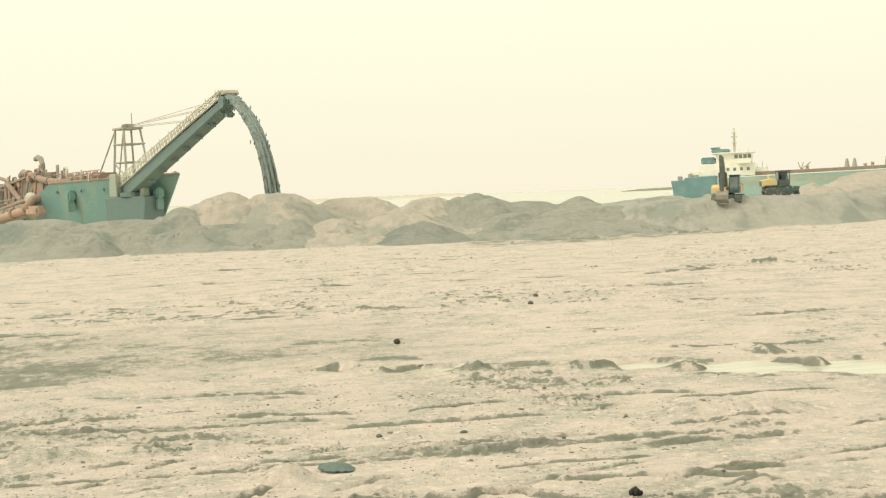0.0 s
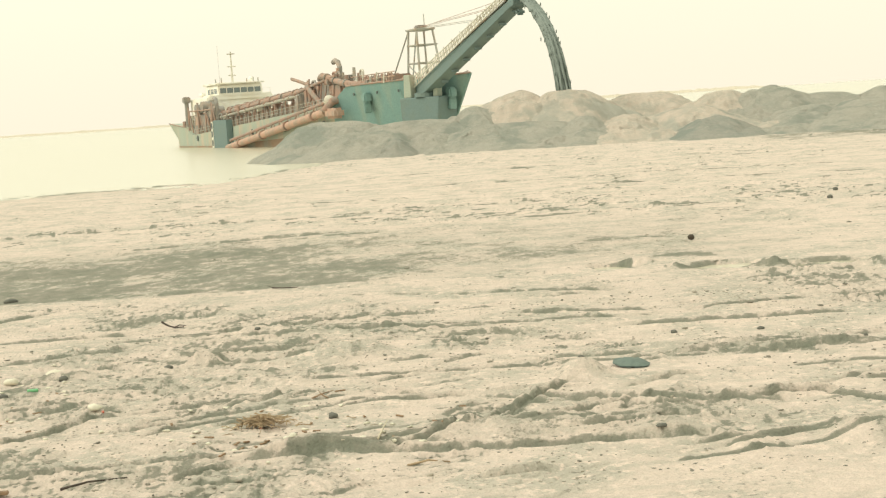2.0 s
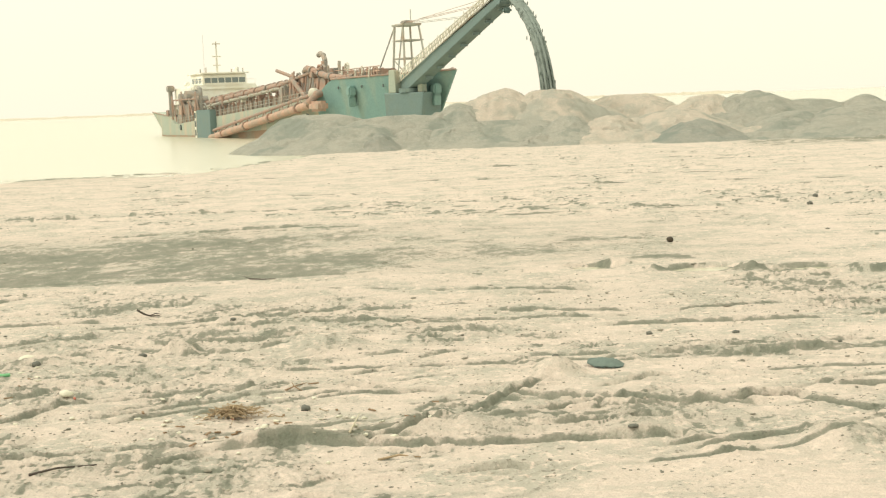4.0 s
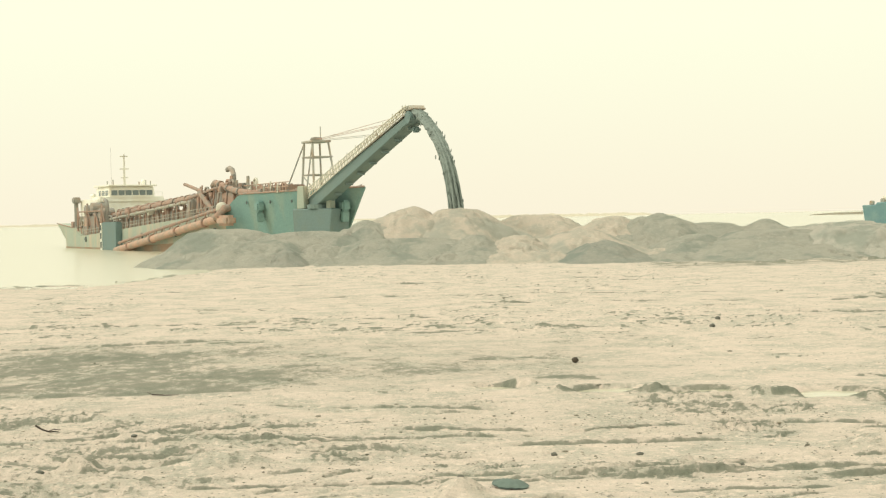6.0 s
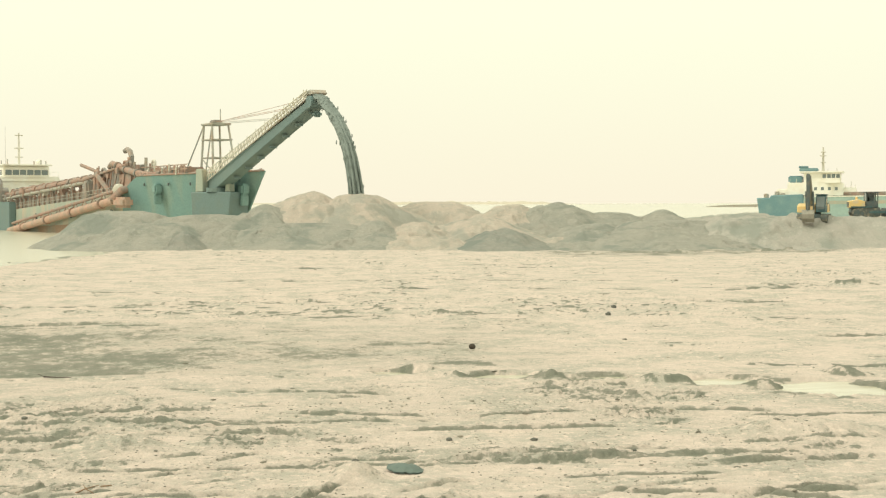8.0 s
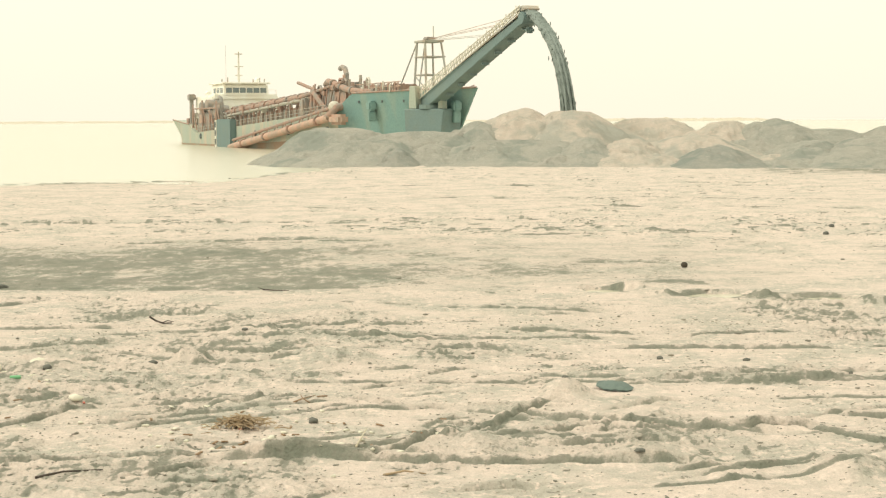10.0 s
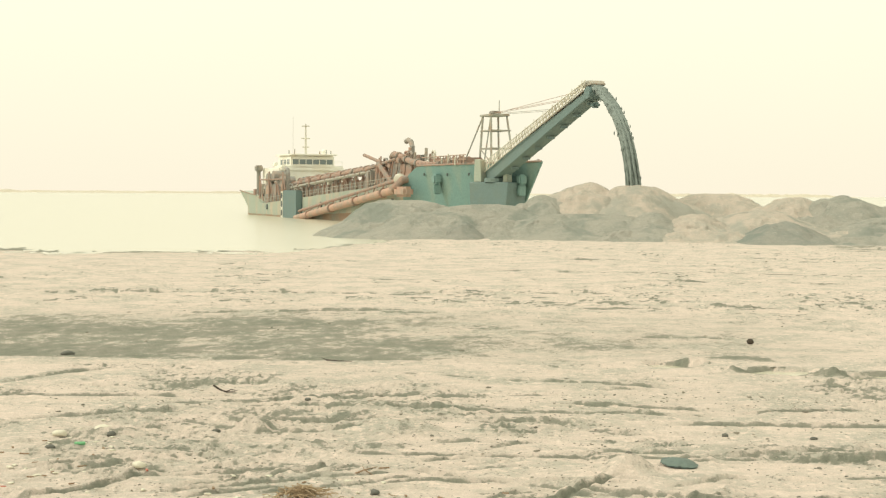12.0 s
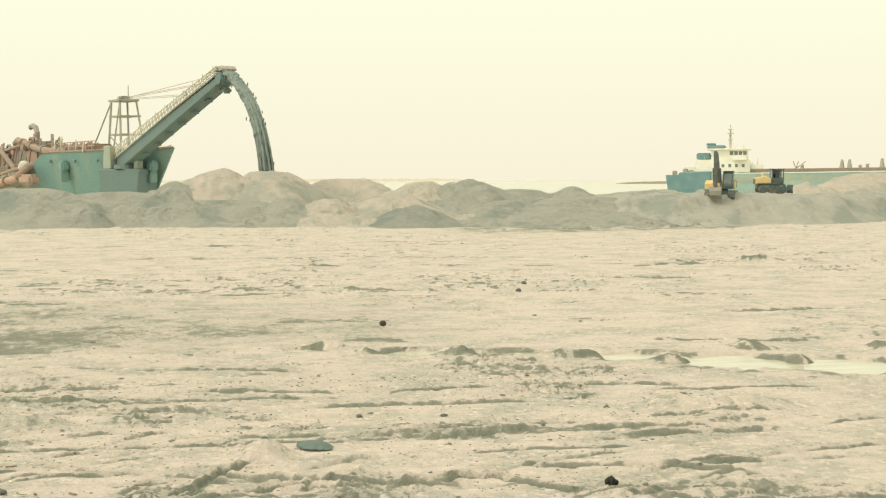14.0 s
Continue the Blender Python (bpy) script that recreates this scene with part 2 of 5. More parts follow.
def box(x0, y0, z0, x1, y1, z1, bev=0.03, bm=None):
    b = bmesh.new()
    bmesh.ops.create_cube(b, size=1.0)
    for v in b.verts:
        v.co = Vector(((x0 + x1) / 2 + v.co.x * (x1 - x0), (y0 + y1) / 2 + v.co.y * (y1 - y0), (z0 + z1) / 2 + v.co.z * (z1 - z0)))
    if bev:
        bmesh.ops.bevel(b, geom=b.edges[:], offset=bev, segments=2, affect="EDGES")
    if bm is None:
        return b
    merge(bm, b)
    return bm


def tube(points, r, sides=8, bm=None, r_end=None):
    """A round bar along points, with closed ends; r_end: its radius at the last point."""
    out = bm or bmesh.new()
    pts = [Vector(p) for p in points]
    rings = []
    for i, p in enumerate(pts):
        d = (pts[min(i + 1, len(pts) - 1)] - pts[max(i - 1, 0)]).normalized()
        a = d.orthogonal().normalized() if i == 0 else (rings_a - d * rings_a.dot(d)).normalized()
        rings_a = a
        c = d.cross(a)
        f = i / max(1, len(pts) - 1)
        rr = r if r_end is None else r + (r_end - r) * f
        rings.append([out.verts.new(p + rr * (math.cos(k * math.tau / sides) * a + math.sin(k * math.tau / sides) * c)) for k in range(sides)])
    for a, c in zip(rings, rings[1:]):
        for k in range(sides):
            out.faces.new((a[k], a[(k + 1) % sides], c[(k + 1) % sides], c[k]))
    out.faces.new(rings[0][::-1])
    out.faces.new(rings[-1])
    return out


def prism(profile, y0, y1, bev=0.02, bm=None):
    """An outline in x and z, pushed from y0 to y1."""
    b = bmesh.new()
    a = [b.verts.new((x, y0, z)) for x, z in profile]
    c = [b.verts.new((x, y1, z)) for x, z in profile]
    b.faces.new(a)
    b.faces.new(c[::-1])
    for i in range(len(a)):
        j = (i + 1) % len(a)
        b.faces.new((a[j], a[i], c[i], c[j]))
    bmesh.ops.recalc_face_normals(b, faces=b.faces[:])
    if bev:
        bmesh.ops.bevel(b, geom=b.edges[:], offset=bev, segments=1, affect="EDGES")
    if bm is None:
        return b
    merge(bm, b)
    return bm


def lump(rx, ry, rz, seed, rough=0.25, sub=2, z=0.0):
    b = bmesh.new()
    bmesh.ops.create_icosphere(b, subdivisions=sub, radius=1.0)
    for v in b.verts:
        k = 1 + rough * (noise.noise(v.co * 1.6 + Vector((seed * 7.1, 0, 0))) + 0.5 * noise.noise(v.co * 4 + Vector((0, seed * 3.7, 0))))
        v.co = Vector((v.co.x * rx * k, v.co.y * ry * k, v.co.z * rz * k + z))
    return b


def smooth(ob):
    for p in ob.data.polygons:
        p.use_smooth = True
    return ob


# ---------- ground: one sheet of sand ----------
def hashed(ix, iy, seed):
    h = (ix.astype(np.int64) * 374761393 + iy.astype(np.int64) * 668265263 + seed * 974711) & 0xFFFFFFFF
    h = ((h ^ (h >> 13)) * 1274126177) & 0xFFFFFFFF
    return ((h ^ (h >> 16)) & 0xFFFF) / 65535.0


def vnoise(x, y, seed):
    fx, fy = np.floor(x), np.floor(y)
    u, v = x - fx, y - fy
    u, v = u * u * (3 - 2 * u), v * v * (3 - 2 * v)
    a, b = hashed(fx, fy, seed), hashed(fx + 1, fy, seed)
    c, d = hashed(fx, fy + 1, seed), hashed(fx + 1, fy + 1, seed)
    return (a * (1 - u) + b * u) * (1 - v) + (c * (1 - u) + d * u) * v


def fbm(x, y, octaves, seed):
    total, amp, norm = 0.0, 1.0, 0.0
    for k in range(octaves):
        total = total + amp * vnoise(x * 2**k + 17.3 * k, y * 2**k - 9.1 * k, seed + k)
        norm += amp
        amp *= 0.55
    return total / norm * 2 - 1


def sstep(a, b, x):
    """A smooth step from 0 at a to 1 at b; a may lie beyond b."""
    t = np.clip((x - a) / (b - a), 0, 1)
    return t * t * (3 - 2 * t)


RUTS, BUMPS, DIPS = [], [], []


def rut(x0, y0, x1, y1, width, depth):
    RUTS.append((x0, y0, x1, y1, width, depth))


def bump(x, y, rx, ry, h):
    BUMPS.append((x, y, rx, ry, h))


def dip(x, y, rx, ry, h):
    DIPS.append((x, y, rx, ry, h))


# wheel ruts and scraped edges
rut(-12.7, 35.0, -8.2, 35.5, 0.30, 0.05)
rut(-9.9, 32.3, -7.3, 33.4, 0.30, 0.06)
rut(-11.4, 31.5, -7.8, 33.0, 0.30, 0.05)
rut(-9.3, 25.4, -5.7, 28.4, 0.25, 0.06)
rut(-7.2, 24.9, -4.3, 26.2, 0.25, 0.07)
rut(-4.3, 26.2, -1.9, 26.0, 0.25, 0.07)
rut(-8.3, 22.8, -6.4, 25.8, 0.30, 0.07)
rut(-7.8, 21.2, -3.6, 21.8, 0.25, 0.08)
rut(-6.0, 19.6, -3.6, 21.3, 0.25, 0.06)
rut(-11.4, 37.3, -9.0, 38.1, 0.30, 0.05)
rut(-13.6, 37.6, -11.7, 41.0, 0.35, 0.05)
rut(-1.4, 21.7, 0.5, 24.1, 0.30, 0.07)
rut(0.5, 24.1, 1.6, 25.9, 0.30, 0.07)
rut(0.4, 22.6, 3.2, 24.4, 0.25, 0.06)
rut(2.4, 25.3, 3.6, 26.0, 0.30, 0.09)
rut(3.6, 26.0, 5.8, 25.7, 0.30, 0.09)
rut(3.7, 23.1, 4.5, 23.6, 0.30, 0.10)
rut(4.5, 23.6, 5.4, 23.7, 0.30, 0.10)
rut(-1.8, 19.3, 0.8, 19.9, 0.30, 0.12)
rut(1.3, 22.2, 3.0, 22.7, 0.25, 0.06)
rut(-1.1, 28.5, 0.1, 29.5, 0.35, 0.05)
rut(-2.2, 36.3, 0.7, 36.5, 0.30, 0.04)
rut(-1.9, 34.3, 3.1, 33.2, 0.30, 0.04)
rut(1.4, 37.6, 2.7, 37.6, 0.40, 0.06)
rut(6.5, 85.0, 28.4, 81.4, 0.50, 0.07)
rut(28.4, 81.4, 34.6, 85.9, 0.50, 0.07)
rut(34.6, 85.9, 40.6, 80.4, 0.50, 0.07)
rut(4.8, 25.8, 9.1, 25.8, 0.30, 0.08)
rut(9.1, 25.8, 12.5, 28.1, 0.30, 0.08)
rut(4.0, 23.6, 5.3, 23.6, 0.30, 0.10)
rut(6.8, 23.1, 9.8, 24.9, 0.30, 0.06)
rut(9.8, 24.9, 13.0, 25.5, 0.30, 0.06)
rut(8.0, 34.9, 12.0, 34.1, 0.35, 0.05)
rut(19.9, 52.4, 26.7, 52.8, 0.50, 0.06)
rut(29.3, 84.8, 36.0, 88.3, 0.50, 0.05)
rut(36.0, 88.3, 47.5, 94.4, 0.50, 0.05)
rut(-3.0, 73.1, -7.4, 71.2, 0.40, 0.05)
rut(4.6, 85.5, 11.9, 82.4, 0.50, 0.05)
rut(-4.8, 41.0, 3.3, 38.2, 0.40, 0.05)
rut(2.1, 25.8, 11.2, 22.9, 0.30, 0.06)
rut(-3.9, 32.4, 2.0, 31.8, 0.30, 0.06)

_rng = random.Random(4)
for _ in range(70):
    yy = _rng.choice((_rng.uniform(19, 36), _rng.uniform(19, 34), _rng.uniform(48, 130)))
    xx = _rng.uniform(-0.3, 0.36) * yy
    ln, an = _rng.uniform(1.5, 6) * (1 + yy / 60), _rng.gauss(0.08, 0.3)
    rut(xx, yy, xx + ln * math.cos(an), yy + ln * math.sin(an), _rng.uniform(0.2, 0.4), _rng.uniform(0.02, 0.06))
rut(26, 143, 42, 143, 1.6, 0.12)
rut(42, 143, 58, 149, 1.6, 0.12)
rut(58, 149, 82, 178, 1.6, 0.12)
rut(40, 146, 60, 153, 1.2, 0.1)
rut(-14, 60, 10, 66, 0.5, 0.05)
rut(-20, 72, 4, 74, 0.5, 0.05)
rut(-6, 96, 22, 92, 0.5, 0.05)
rut(0, 112, 30, 118, 0.5, 0.05)
# low heaps pushed up on the beach
bump(11.6, 30.9, 1.9, 1.3, 0.26)
bump(-2.9, 30.7, 1.3, 1.2, 0.22)
bump(-5.7, 30.5, 0.5, 0.5, 0.22)
bump(1.7, 26.5, 0.55, 0.6, 0.26)
bump(-8.4, 29.8, 1.0, 0.5, 0.16)
bump(34.5, 85.2, 1.6, 1.5, 0.35)
bump(-2.4, 21.7, 1.5, 0.35, 0.16)
bump(5.3, 20.6, 0.8, 0.7, 0.22)
bump(0.3, 22.6, 1.8, 0.9, 0.1)
bump(2.7, 21.7, 1.2, 0.5, 0.13)
# hollows that hold water, and wet mounds between them
dip(4.0, 43.6, 0.83, 0.68, 0.24)
dip(6.9, 42.4, 1.21, 0.78, 0.24)
dip(9.5, 41.3, 1.48, 0.87, 0.24)
dip(12.9, 40.2, 1.16, 1.19, 0.24)
dip(15.0, 38.4, 1.73, 1.74, 0.24)
dip(17.6, 37.0, 1.58, 1.84, 0.24)
dip(19.2, 36.4, 1.21, 1.61, 0.24)
bump(4.6, 43.9, 0.69, 0.65, 0.16)
bump(5.5, 42.1, 0.57, 0.60, 0.16)
bump(8.2, 41.6, 0.75, 0.60, 0.16)
bump(10.8, 40.2, 0.63, 0.67, 0.16)
bump(11.6, 40.3, 0.54, 0.57, 0.16)
bump(13.4, 39.0, 0.70, 0.75, 0.16)
bump(16.7, 41.4, 0.74, 1.08, 0.16)
bump(16.7, 38.3, 0.52, 0.94, 0.16)
bump(20.1, 40.2, 0.72, 0.70, 0.16)
WATER_Z = -0.10


def shore(x):
    """How far ahead the sand reaches at x."""
    s = 128 + 70 * sstep(-24, -6, x) + 62 * sstep(60, 125, x) + 40 * sstep(125, 260, x)
    return s + 5 * fbm(x / 14, x * 0, 3, 91)


def ground(x, y):
    near = 1 - sstep(41.5, 43.5, y + 1.5 * fbm(x / 5, y / 5, 3, 50))
    calm = sstep(42, 44, y) * (1 - sstep(56, 68, y)) * (1 - sstep(6, 14, x))
    z = 0.05 * fbm(x / 11, y / 9, 4, 3) + 0.02 * fbm(x / 3.6, y / 3.0, 5, 11) * (1 - 0.7 * calm)
    # scraped sand close to the bank: crusts with low broken edges, and churned grey patches
    wx, wy = x + 1.2 * fbm(x / 4, y / 4, 3, 30), y + 0.8 * fbm(x / 5, y / 5, 3, 31)
    ua, va = wx * 0.97 + wy * 0.24, wy * 0.97 - wx * 0.24
    ub, vb = wx * 0.98 - wy * 0.2, wy * 0.98 + wx * 0.2
    grit = fbm(x / 0.22, y / 0.3, 4, 71)
    churn = sstep(0.0, 0.2, fbm(x / 2.8, y / 2.2, 6, 37) + 0.16 * sstep(29, 20, y) + 0.14 * sstep(0, -7, x) - 0.09 + 0.10 * grit)
    scarp, lines = 0.0, 0.0
    for n, keep, rise in ((fbm(ua / 5.0, va / 1.5, 5, 23), fbm(x / 3, y / 2.2, 3, 41), 0.05), (fbm(ub / 4.0, vb / 1.3, 5, 24), fbm(x / 2.6, y / 2, 3, 42), 0.045),
                          (fbm(ua / 3.0 + 7, va / 0.7, 4, 26), fbm(x / 2.2, y / 1.6, 3, 43), 0.03), (fbm((wx * 0.9 + wy * 0.44) / 3.0, (wy * 0.9 - wx * 0.44) / 0.8, 4, 27), fbm(x / 2.4, y / 2, 3, 44), 0.03)):
        n = n + 0.05 * grit
        keep = sstep(-0.05, 0.2, keep) * (0.45 + 0.55 * churn)
        scarp = scarp + keep * rise * (sstep(-0.035, 0.03, n) - 0.5 - 0.6 * np.exp(-(((n + 0.05) / 0.04) ** 2)))
        # narrow dark band at each scarp: wet sand plus its shade, as colour
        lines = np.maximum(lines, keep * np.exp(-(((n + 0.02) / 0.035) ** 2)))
    z = z + near * (scarp + 0.02 * fbm(ua / 4.2, va / 1.1, 4, 25))
    ridged = 1 - np.abs(fbm(x / 0.5 + 0.3 * grit, y / 0.42, 5, 72))
    comb = fbm((wx + 0.5 * wy) / 0.09, (wy - 0.5 * wx) / 0.7, 3, 76)
    z = z + near * churn * (0.06 * (ridged**3 - 0.4) + 0.018 * comb + 0.022 * grit) + near * 0.005 * grit
    # thin drifted ridges over the open flat
    r3 = 1 - np.abs(fbm(ua / 9, va / 2.2, 6, 73))
    r4 = 1 - np.abs(fbm(ub / 3.5, vb / 1.2, 5, 74))
    open_flat = (1 - near) * (1 - 0.8 * calm)
    lively = sstep(-0.25, 0.25, fbm(x / 8, y / 14, 4, 75))
    z = z + open_flat * (0.3 + 0.7 * lively) * (0.09 * sstep(0.86, 1.0, r3) + 0.06 * sstep(0.84, 1.0, r4)) + 0.035 * fbm(x / 0.6, y / 0.9, 5, 77) * (1 - 0.6 * calm)
    lower = 43.2 + 1.2 * sstep(-9, 0, x) - 2.0 * sstep(4, 14, x) + 0.9 * fbm(x / 3, y * 0, 4, 61)
    damp_shade = (0.44 + 0.16 * sstep(1, -8, x) + 0.30 * fbm(x / 5, y / 4, 6, 60) + 0.22 * fbm(x / 1.1, y / 1.6, 5, 59)) * sstep(lower - 0.3 + 0.5 * fbm(x / 0.7, y * 0, 3, 58), lower + 0.5, y) * (1 - sstep(56, 70, y - 0.1 * x + 5 * fbm(x / 7, y / 7, 4, 62))) * (1 - 0.2 * sstep(-3, 3, x)) * (1 - sstep(7, 17, x + 3 * fbm(x / 4, y / 4, 2, 63)))
    damp_shade = np.maximum(damp_shade, 0.8 * np.exp(-(((y - lower - 0.9) / 0.9) ** 2)) * sstep(0.02, 0.3, fbm(x / 1.9, y / 2.5, 4, 65)))
    damp_shade = np.maximum(damp_shade, (0.36 - 0.1 * sstep(60, 90, y)) * sstep(0.10, 0.40, fbm(x / 7, y / 9, 7, 64)))
    # dark streaks on the thin ridges: their shaded sides put into colour
    damp_shade = np.maximum(damp_shade, open_flat * (0.26 + 0.55 * lively * (1 - 0.5 * sstep(60, 90, y))) * np.maximum(sstep(0.94, 0.99, r3), 0.8 * sstep(0.95, 0.99, r4) * lively))
    veil = sstep(-0.1, 0.35, fbm(x / 1.5, y / 1.1, 6, 66))
    damp_shade = damp_shade * (1 - 0.5 * near)
    damp_shade = np.maximum(damp_shade, near * churn * (0.25 + 0.28 * veil + 0.55 * np.clip(fbm(x / 0.13, y / 0.34, 4, 67), -1, 1)))
    # shade painted along the scarp edges and into the churned hollows
    damp_shade = np.maximum(damp_shade, near * (0.95 * lines * np.clip(0.8 + 0.8 * fbm(x / 0.4, y / 0.5, 4, 57), 0, 1) + 0.75 * churn * sstep(0.66, 0.42, ridged)))
    damp_shade = np.clip(damp_shade + (0.6 * damp_shade + 0.1) * (1 - near) * (1 - 0.75 * calm) * fbm(x / 0.22, y / 0.5, 5, 67), 0, 1)
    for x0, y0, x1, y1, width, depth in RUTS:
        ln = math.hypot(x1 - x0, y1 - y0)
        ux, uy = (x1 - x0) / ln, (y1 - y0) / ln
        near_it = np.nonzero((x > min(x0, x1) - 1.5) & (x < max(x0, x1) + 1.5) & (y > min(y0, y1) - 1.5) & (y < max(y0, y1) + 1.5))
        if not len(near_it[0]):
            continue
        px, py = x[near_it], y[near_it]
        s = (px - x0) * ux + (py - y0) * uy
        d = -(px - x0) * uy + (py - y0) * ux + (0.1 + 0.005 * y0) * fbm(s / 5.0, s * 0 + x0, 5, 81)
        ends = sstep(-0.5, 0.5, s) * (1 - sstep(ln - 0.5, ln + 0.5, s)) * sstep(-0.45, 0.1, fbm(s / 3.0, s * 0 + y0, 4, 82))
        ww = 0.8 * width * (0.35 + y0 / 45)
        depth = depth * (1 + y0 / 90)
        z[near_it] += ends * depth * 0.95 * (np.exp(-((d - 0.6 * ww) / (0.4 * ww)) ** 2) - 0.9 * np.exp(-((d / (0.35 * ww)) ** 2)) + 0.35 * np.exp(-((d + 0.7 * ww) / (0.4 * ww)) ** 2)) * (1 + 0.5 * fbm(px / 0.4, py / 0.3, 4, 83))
        # rut bottoms darkened in the colour: moist sand and painted shade together
        damp_shade[near_it] = np.maximum(damp_shade[near_it], ends * np.clip(0.85 + 0.7 * fbm(px / 0.35, py / 0.5, 4, 80), 0, 1.1) * np.exp(-(((d - 0.1 * ww) / (0.5 * ww)) ** 2)))
    for bx, by, rx, ry, h in DIPS:
        q = np.sqrt(((x - bx) / rx) ** 2 + ((y - by) / ry) ** 2) + 0.4 * fbm(x / 0.9, y / 0.7, 4, 87)
        k = 1 - sstep(0.6, 1.15, q)
        z = z * (1 - 0.85 * k) - h * k
        damp_shade = np.maximum(damp_shade, 0.75 * (1 - sstep(0.9, 1.9, q)) * sstep(-0.25, 0.2, fbm(x / 0.9, y / 0.9, 4, 56)))
    for bx, by, rx, ry, h in BUMPS:
        q = np.sqrt(((x - bx) / rx) ** 2 + ((y - by) / ry) ** 2) + 0.22 * fbm(x / 0.6, y / 0.6, 3, 84)
        z = z + h * (1 - sstep(0.1, 1.15, q)) * (1 + 0.35 * fbm(x / 0.3, y / 0.4, 4, 85))
        damp_shade = np.maximum(damp_shade, (0.95 if by > 35 else 0.42) * (1 - sstep(0.7, 1.15, q)) * sstep(-0.35 if by > 35 else -0.2, 0.2, fbm(x / 0.3, y / 1.2, 4, 86)))
    edge = y - shore(x)
    z = z - 0.1 * sstep(-30, -4, edge) - 0.25 * sstep(-4, 4, edge + 2 * fbm(x / 6, y / 6, 3, 88)) - 2.0 * sstep(2, 40, edge)
    damp_shade = np.maximum(damp_shade, 0.75 * sstep(-16, -3, edge + 5 * fbm(x / 9, y / 9, 3, 89)))
    foot = 140 + 5 * sstep(40, 54, x) + 1.25 * np.maximum(0, x - 54)
    damp_shade = np.maximum(damp_shade, 0.55 * sstep(20, 30, x) * sstep(-9, -4, y - foot + 3 * fbm(x / 12, y / 5, 4, 55)))
    far = sstep(42, 62, y)
    ragged = 0.42 * fbm(x / 0.2, y / 0.3, 5, 68) * (1 - far) + 0.3 * fbm(x / 1.6, y / 1.2, 5, 68) * far
    crisp = sstep(0.30 - 0.15 * far, 0.58 + 0.2 * far, damp_shade + ragged) * (0.4 + 0.6 * np.clip(damp_shade, 0, 1))
    soft = np.maximum(calm, near)
    damp_shade = crisp * (1 - soft) + np.clip(damp_shade * (1 + 0.5 * fbm(x / 0.3, y / 0.5, 5, 69)), 0, 1) * soft
    z = z - 0.012 * crisp * (1 - soft)
    return z, np.clip(damp_shade, 0, 1)


def build_ground():
    front = np.linspace(-21, 27.5, 1080)
    back = np.linspace(27.5, 339, 64)[1:-1]
    ang = np.radians(np.r_[front, back])
    v = np.linspace(2680 * 4.8 / 15.0, 2680 * 4.8 / 215.0, 640)
    rad = np.r_[np.linspace(0.01, 14.6, 24), 2680 * 4.8 / v, 230, 260, 300, 360, 450, 600, 900, 1500]
    a, r = np.meshgrid(ang, rad)
    x, y = np.sin(a) * r, np.cos(a) * r
    z, damp_shade = ground(x, y)
    rows, cols = x.shape
    me = bpy.data.meshes.new("ground")
    i = np.arange(rows * cols).reshape(rows, cols)
    nxt = np.roll(i, -1, axis=1)
    quads = np.stack([i[:-1], i[1:], nxt[1:], nxt[:-1]], -1).reshape(-1, 4)
    me.vertices.add(rows * cols)
    me.vertices.foreach_set("co", np.stack([x, y, z], -1).ravel().astype(np.float32))
    me.loops.add(quads.size)
    me.loops.foreach_set("vertex_index", quads.ravel().astype(np.int32))
    me.polygons.add(len(quads))
    me.polygons.foreach_set("loop_start", (np.arange(len(quads)) * 4).astype(np.int32))
    me.polygons.foreach_set("use_smooth", np.ones(len(quads), bool))
    me.update(calc_edges=True)
    # one mask for damp patches and for shade painted into creases
    me.attributes.new("damp_shade", "FLOAT", "POINT").data.foreach_set("value", damp_shade.ravel().astype(np.float32))
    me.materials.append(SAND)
    if me.polygons[0].normal.z < 0:
        me.flip_normals()
    return tagged(new("ground", me), "pale rutted beach sand with damp grey patches", "sand", kind="structure")


build_ground()


def height(x, y):
    z, _ = ground(np.array([[float(x)]]), np.array([[float(y)]]))
    return float(z[0, 0])


def build_water():
    b = bmesh.new()
    bmesh.ops.create_grid(b, x_segments=8, y_segments=8, size=4500)
    ob = part("water", b, WATER)
    ob.location = (0, 0, WATER_Z)
    tagged(ob, "calm pale muddy water with small ripples", "water", kind="structure")


build_water()


def far_shore(az0, az1, dist, h, seed):
    """A low strip of land on the far side of the water."""
    b = bmesh.new()
    n = 120
    rows = []
    for i in range(n + 1):
        f = i / n
        a = radians(az0 + (az1 - az0) * f)
        top = h * min(1, 6 * f, 6 * (1 - f)) * (0.5 + 0.5 * abs(noise.noise(Vector((f * 14, seed, 0)))) + 0.25 * noise.noise(Vector((f * 60, seed, 3))))
        rows.append([b.verts.new((math.sin(a) * d, math.cos(a) * d, z)) for d, z in ((dist, -1), (dist + 15, max(top, 0.2)), (dist + 80, -1))])
    for p, q in zip(rows, rows[1:]):
        for k in range(2):
            b.faces.new((p[k], q[k], q[k + 1], p[k + 1]))
    tagged(part("backdrop", b, FAR_LAND), "faint hazy strip of far shore", "far shore", kind="structure")


far_shore(-25, 3.5, 3900, 9, 1.0)
far_shore(0, 12, 3300, 11, 2.0)


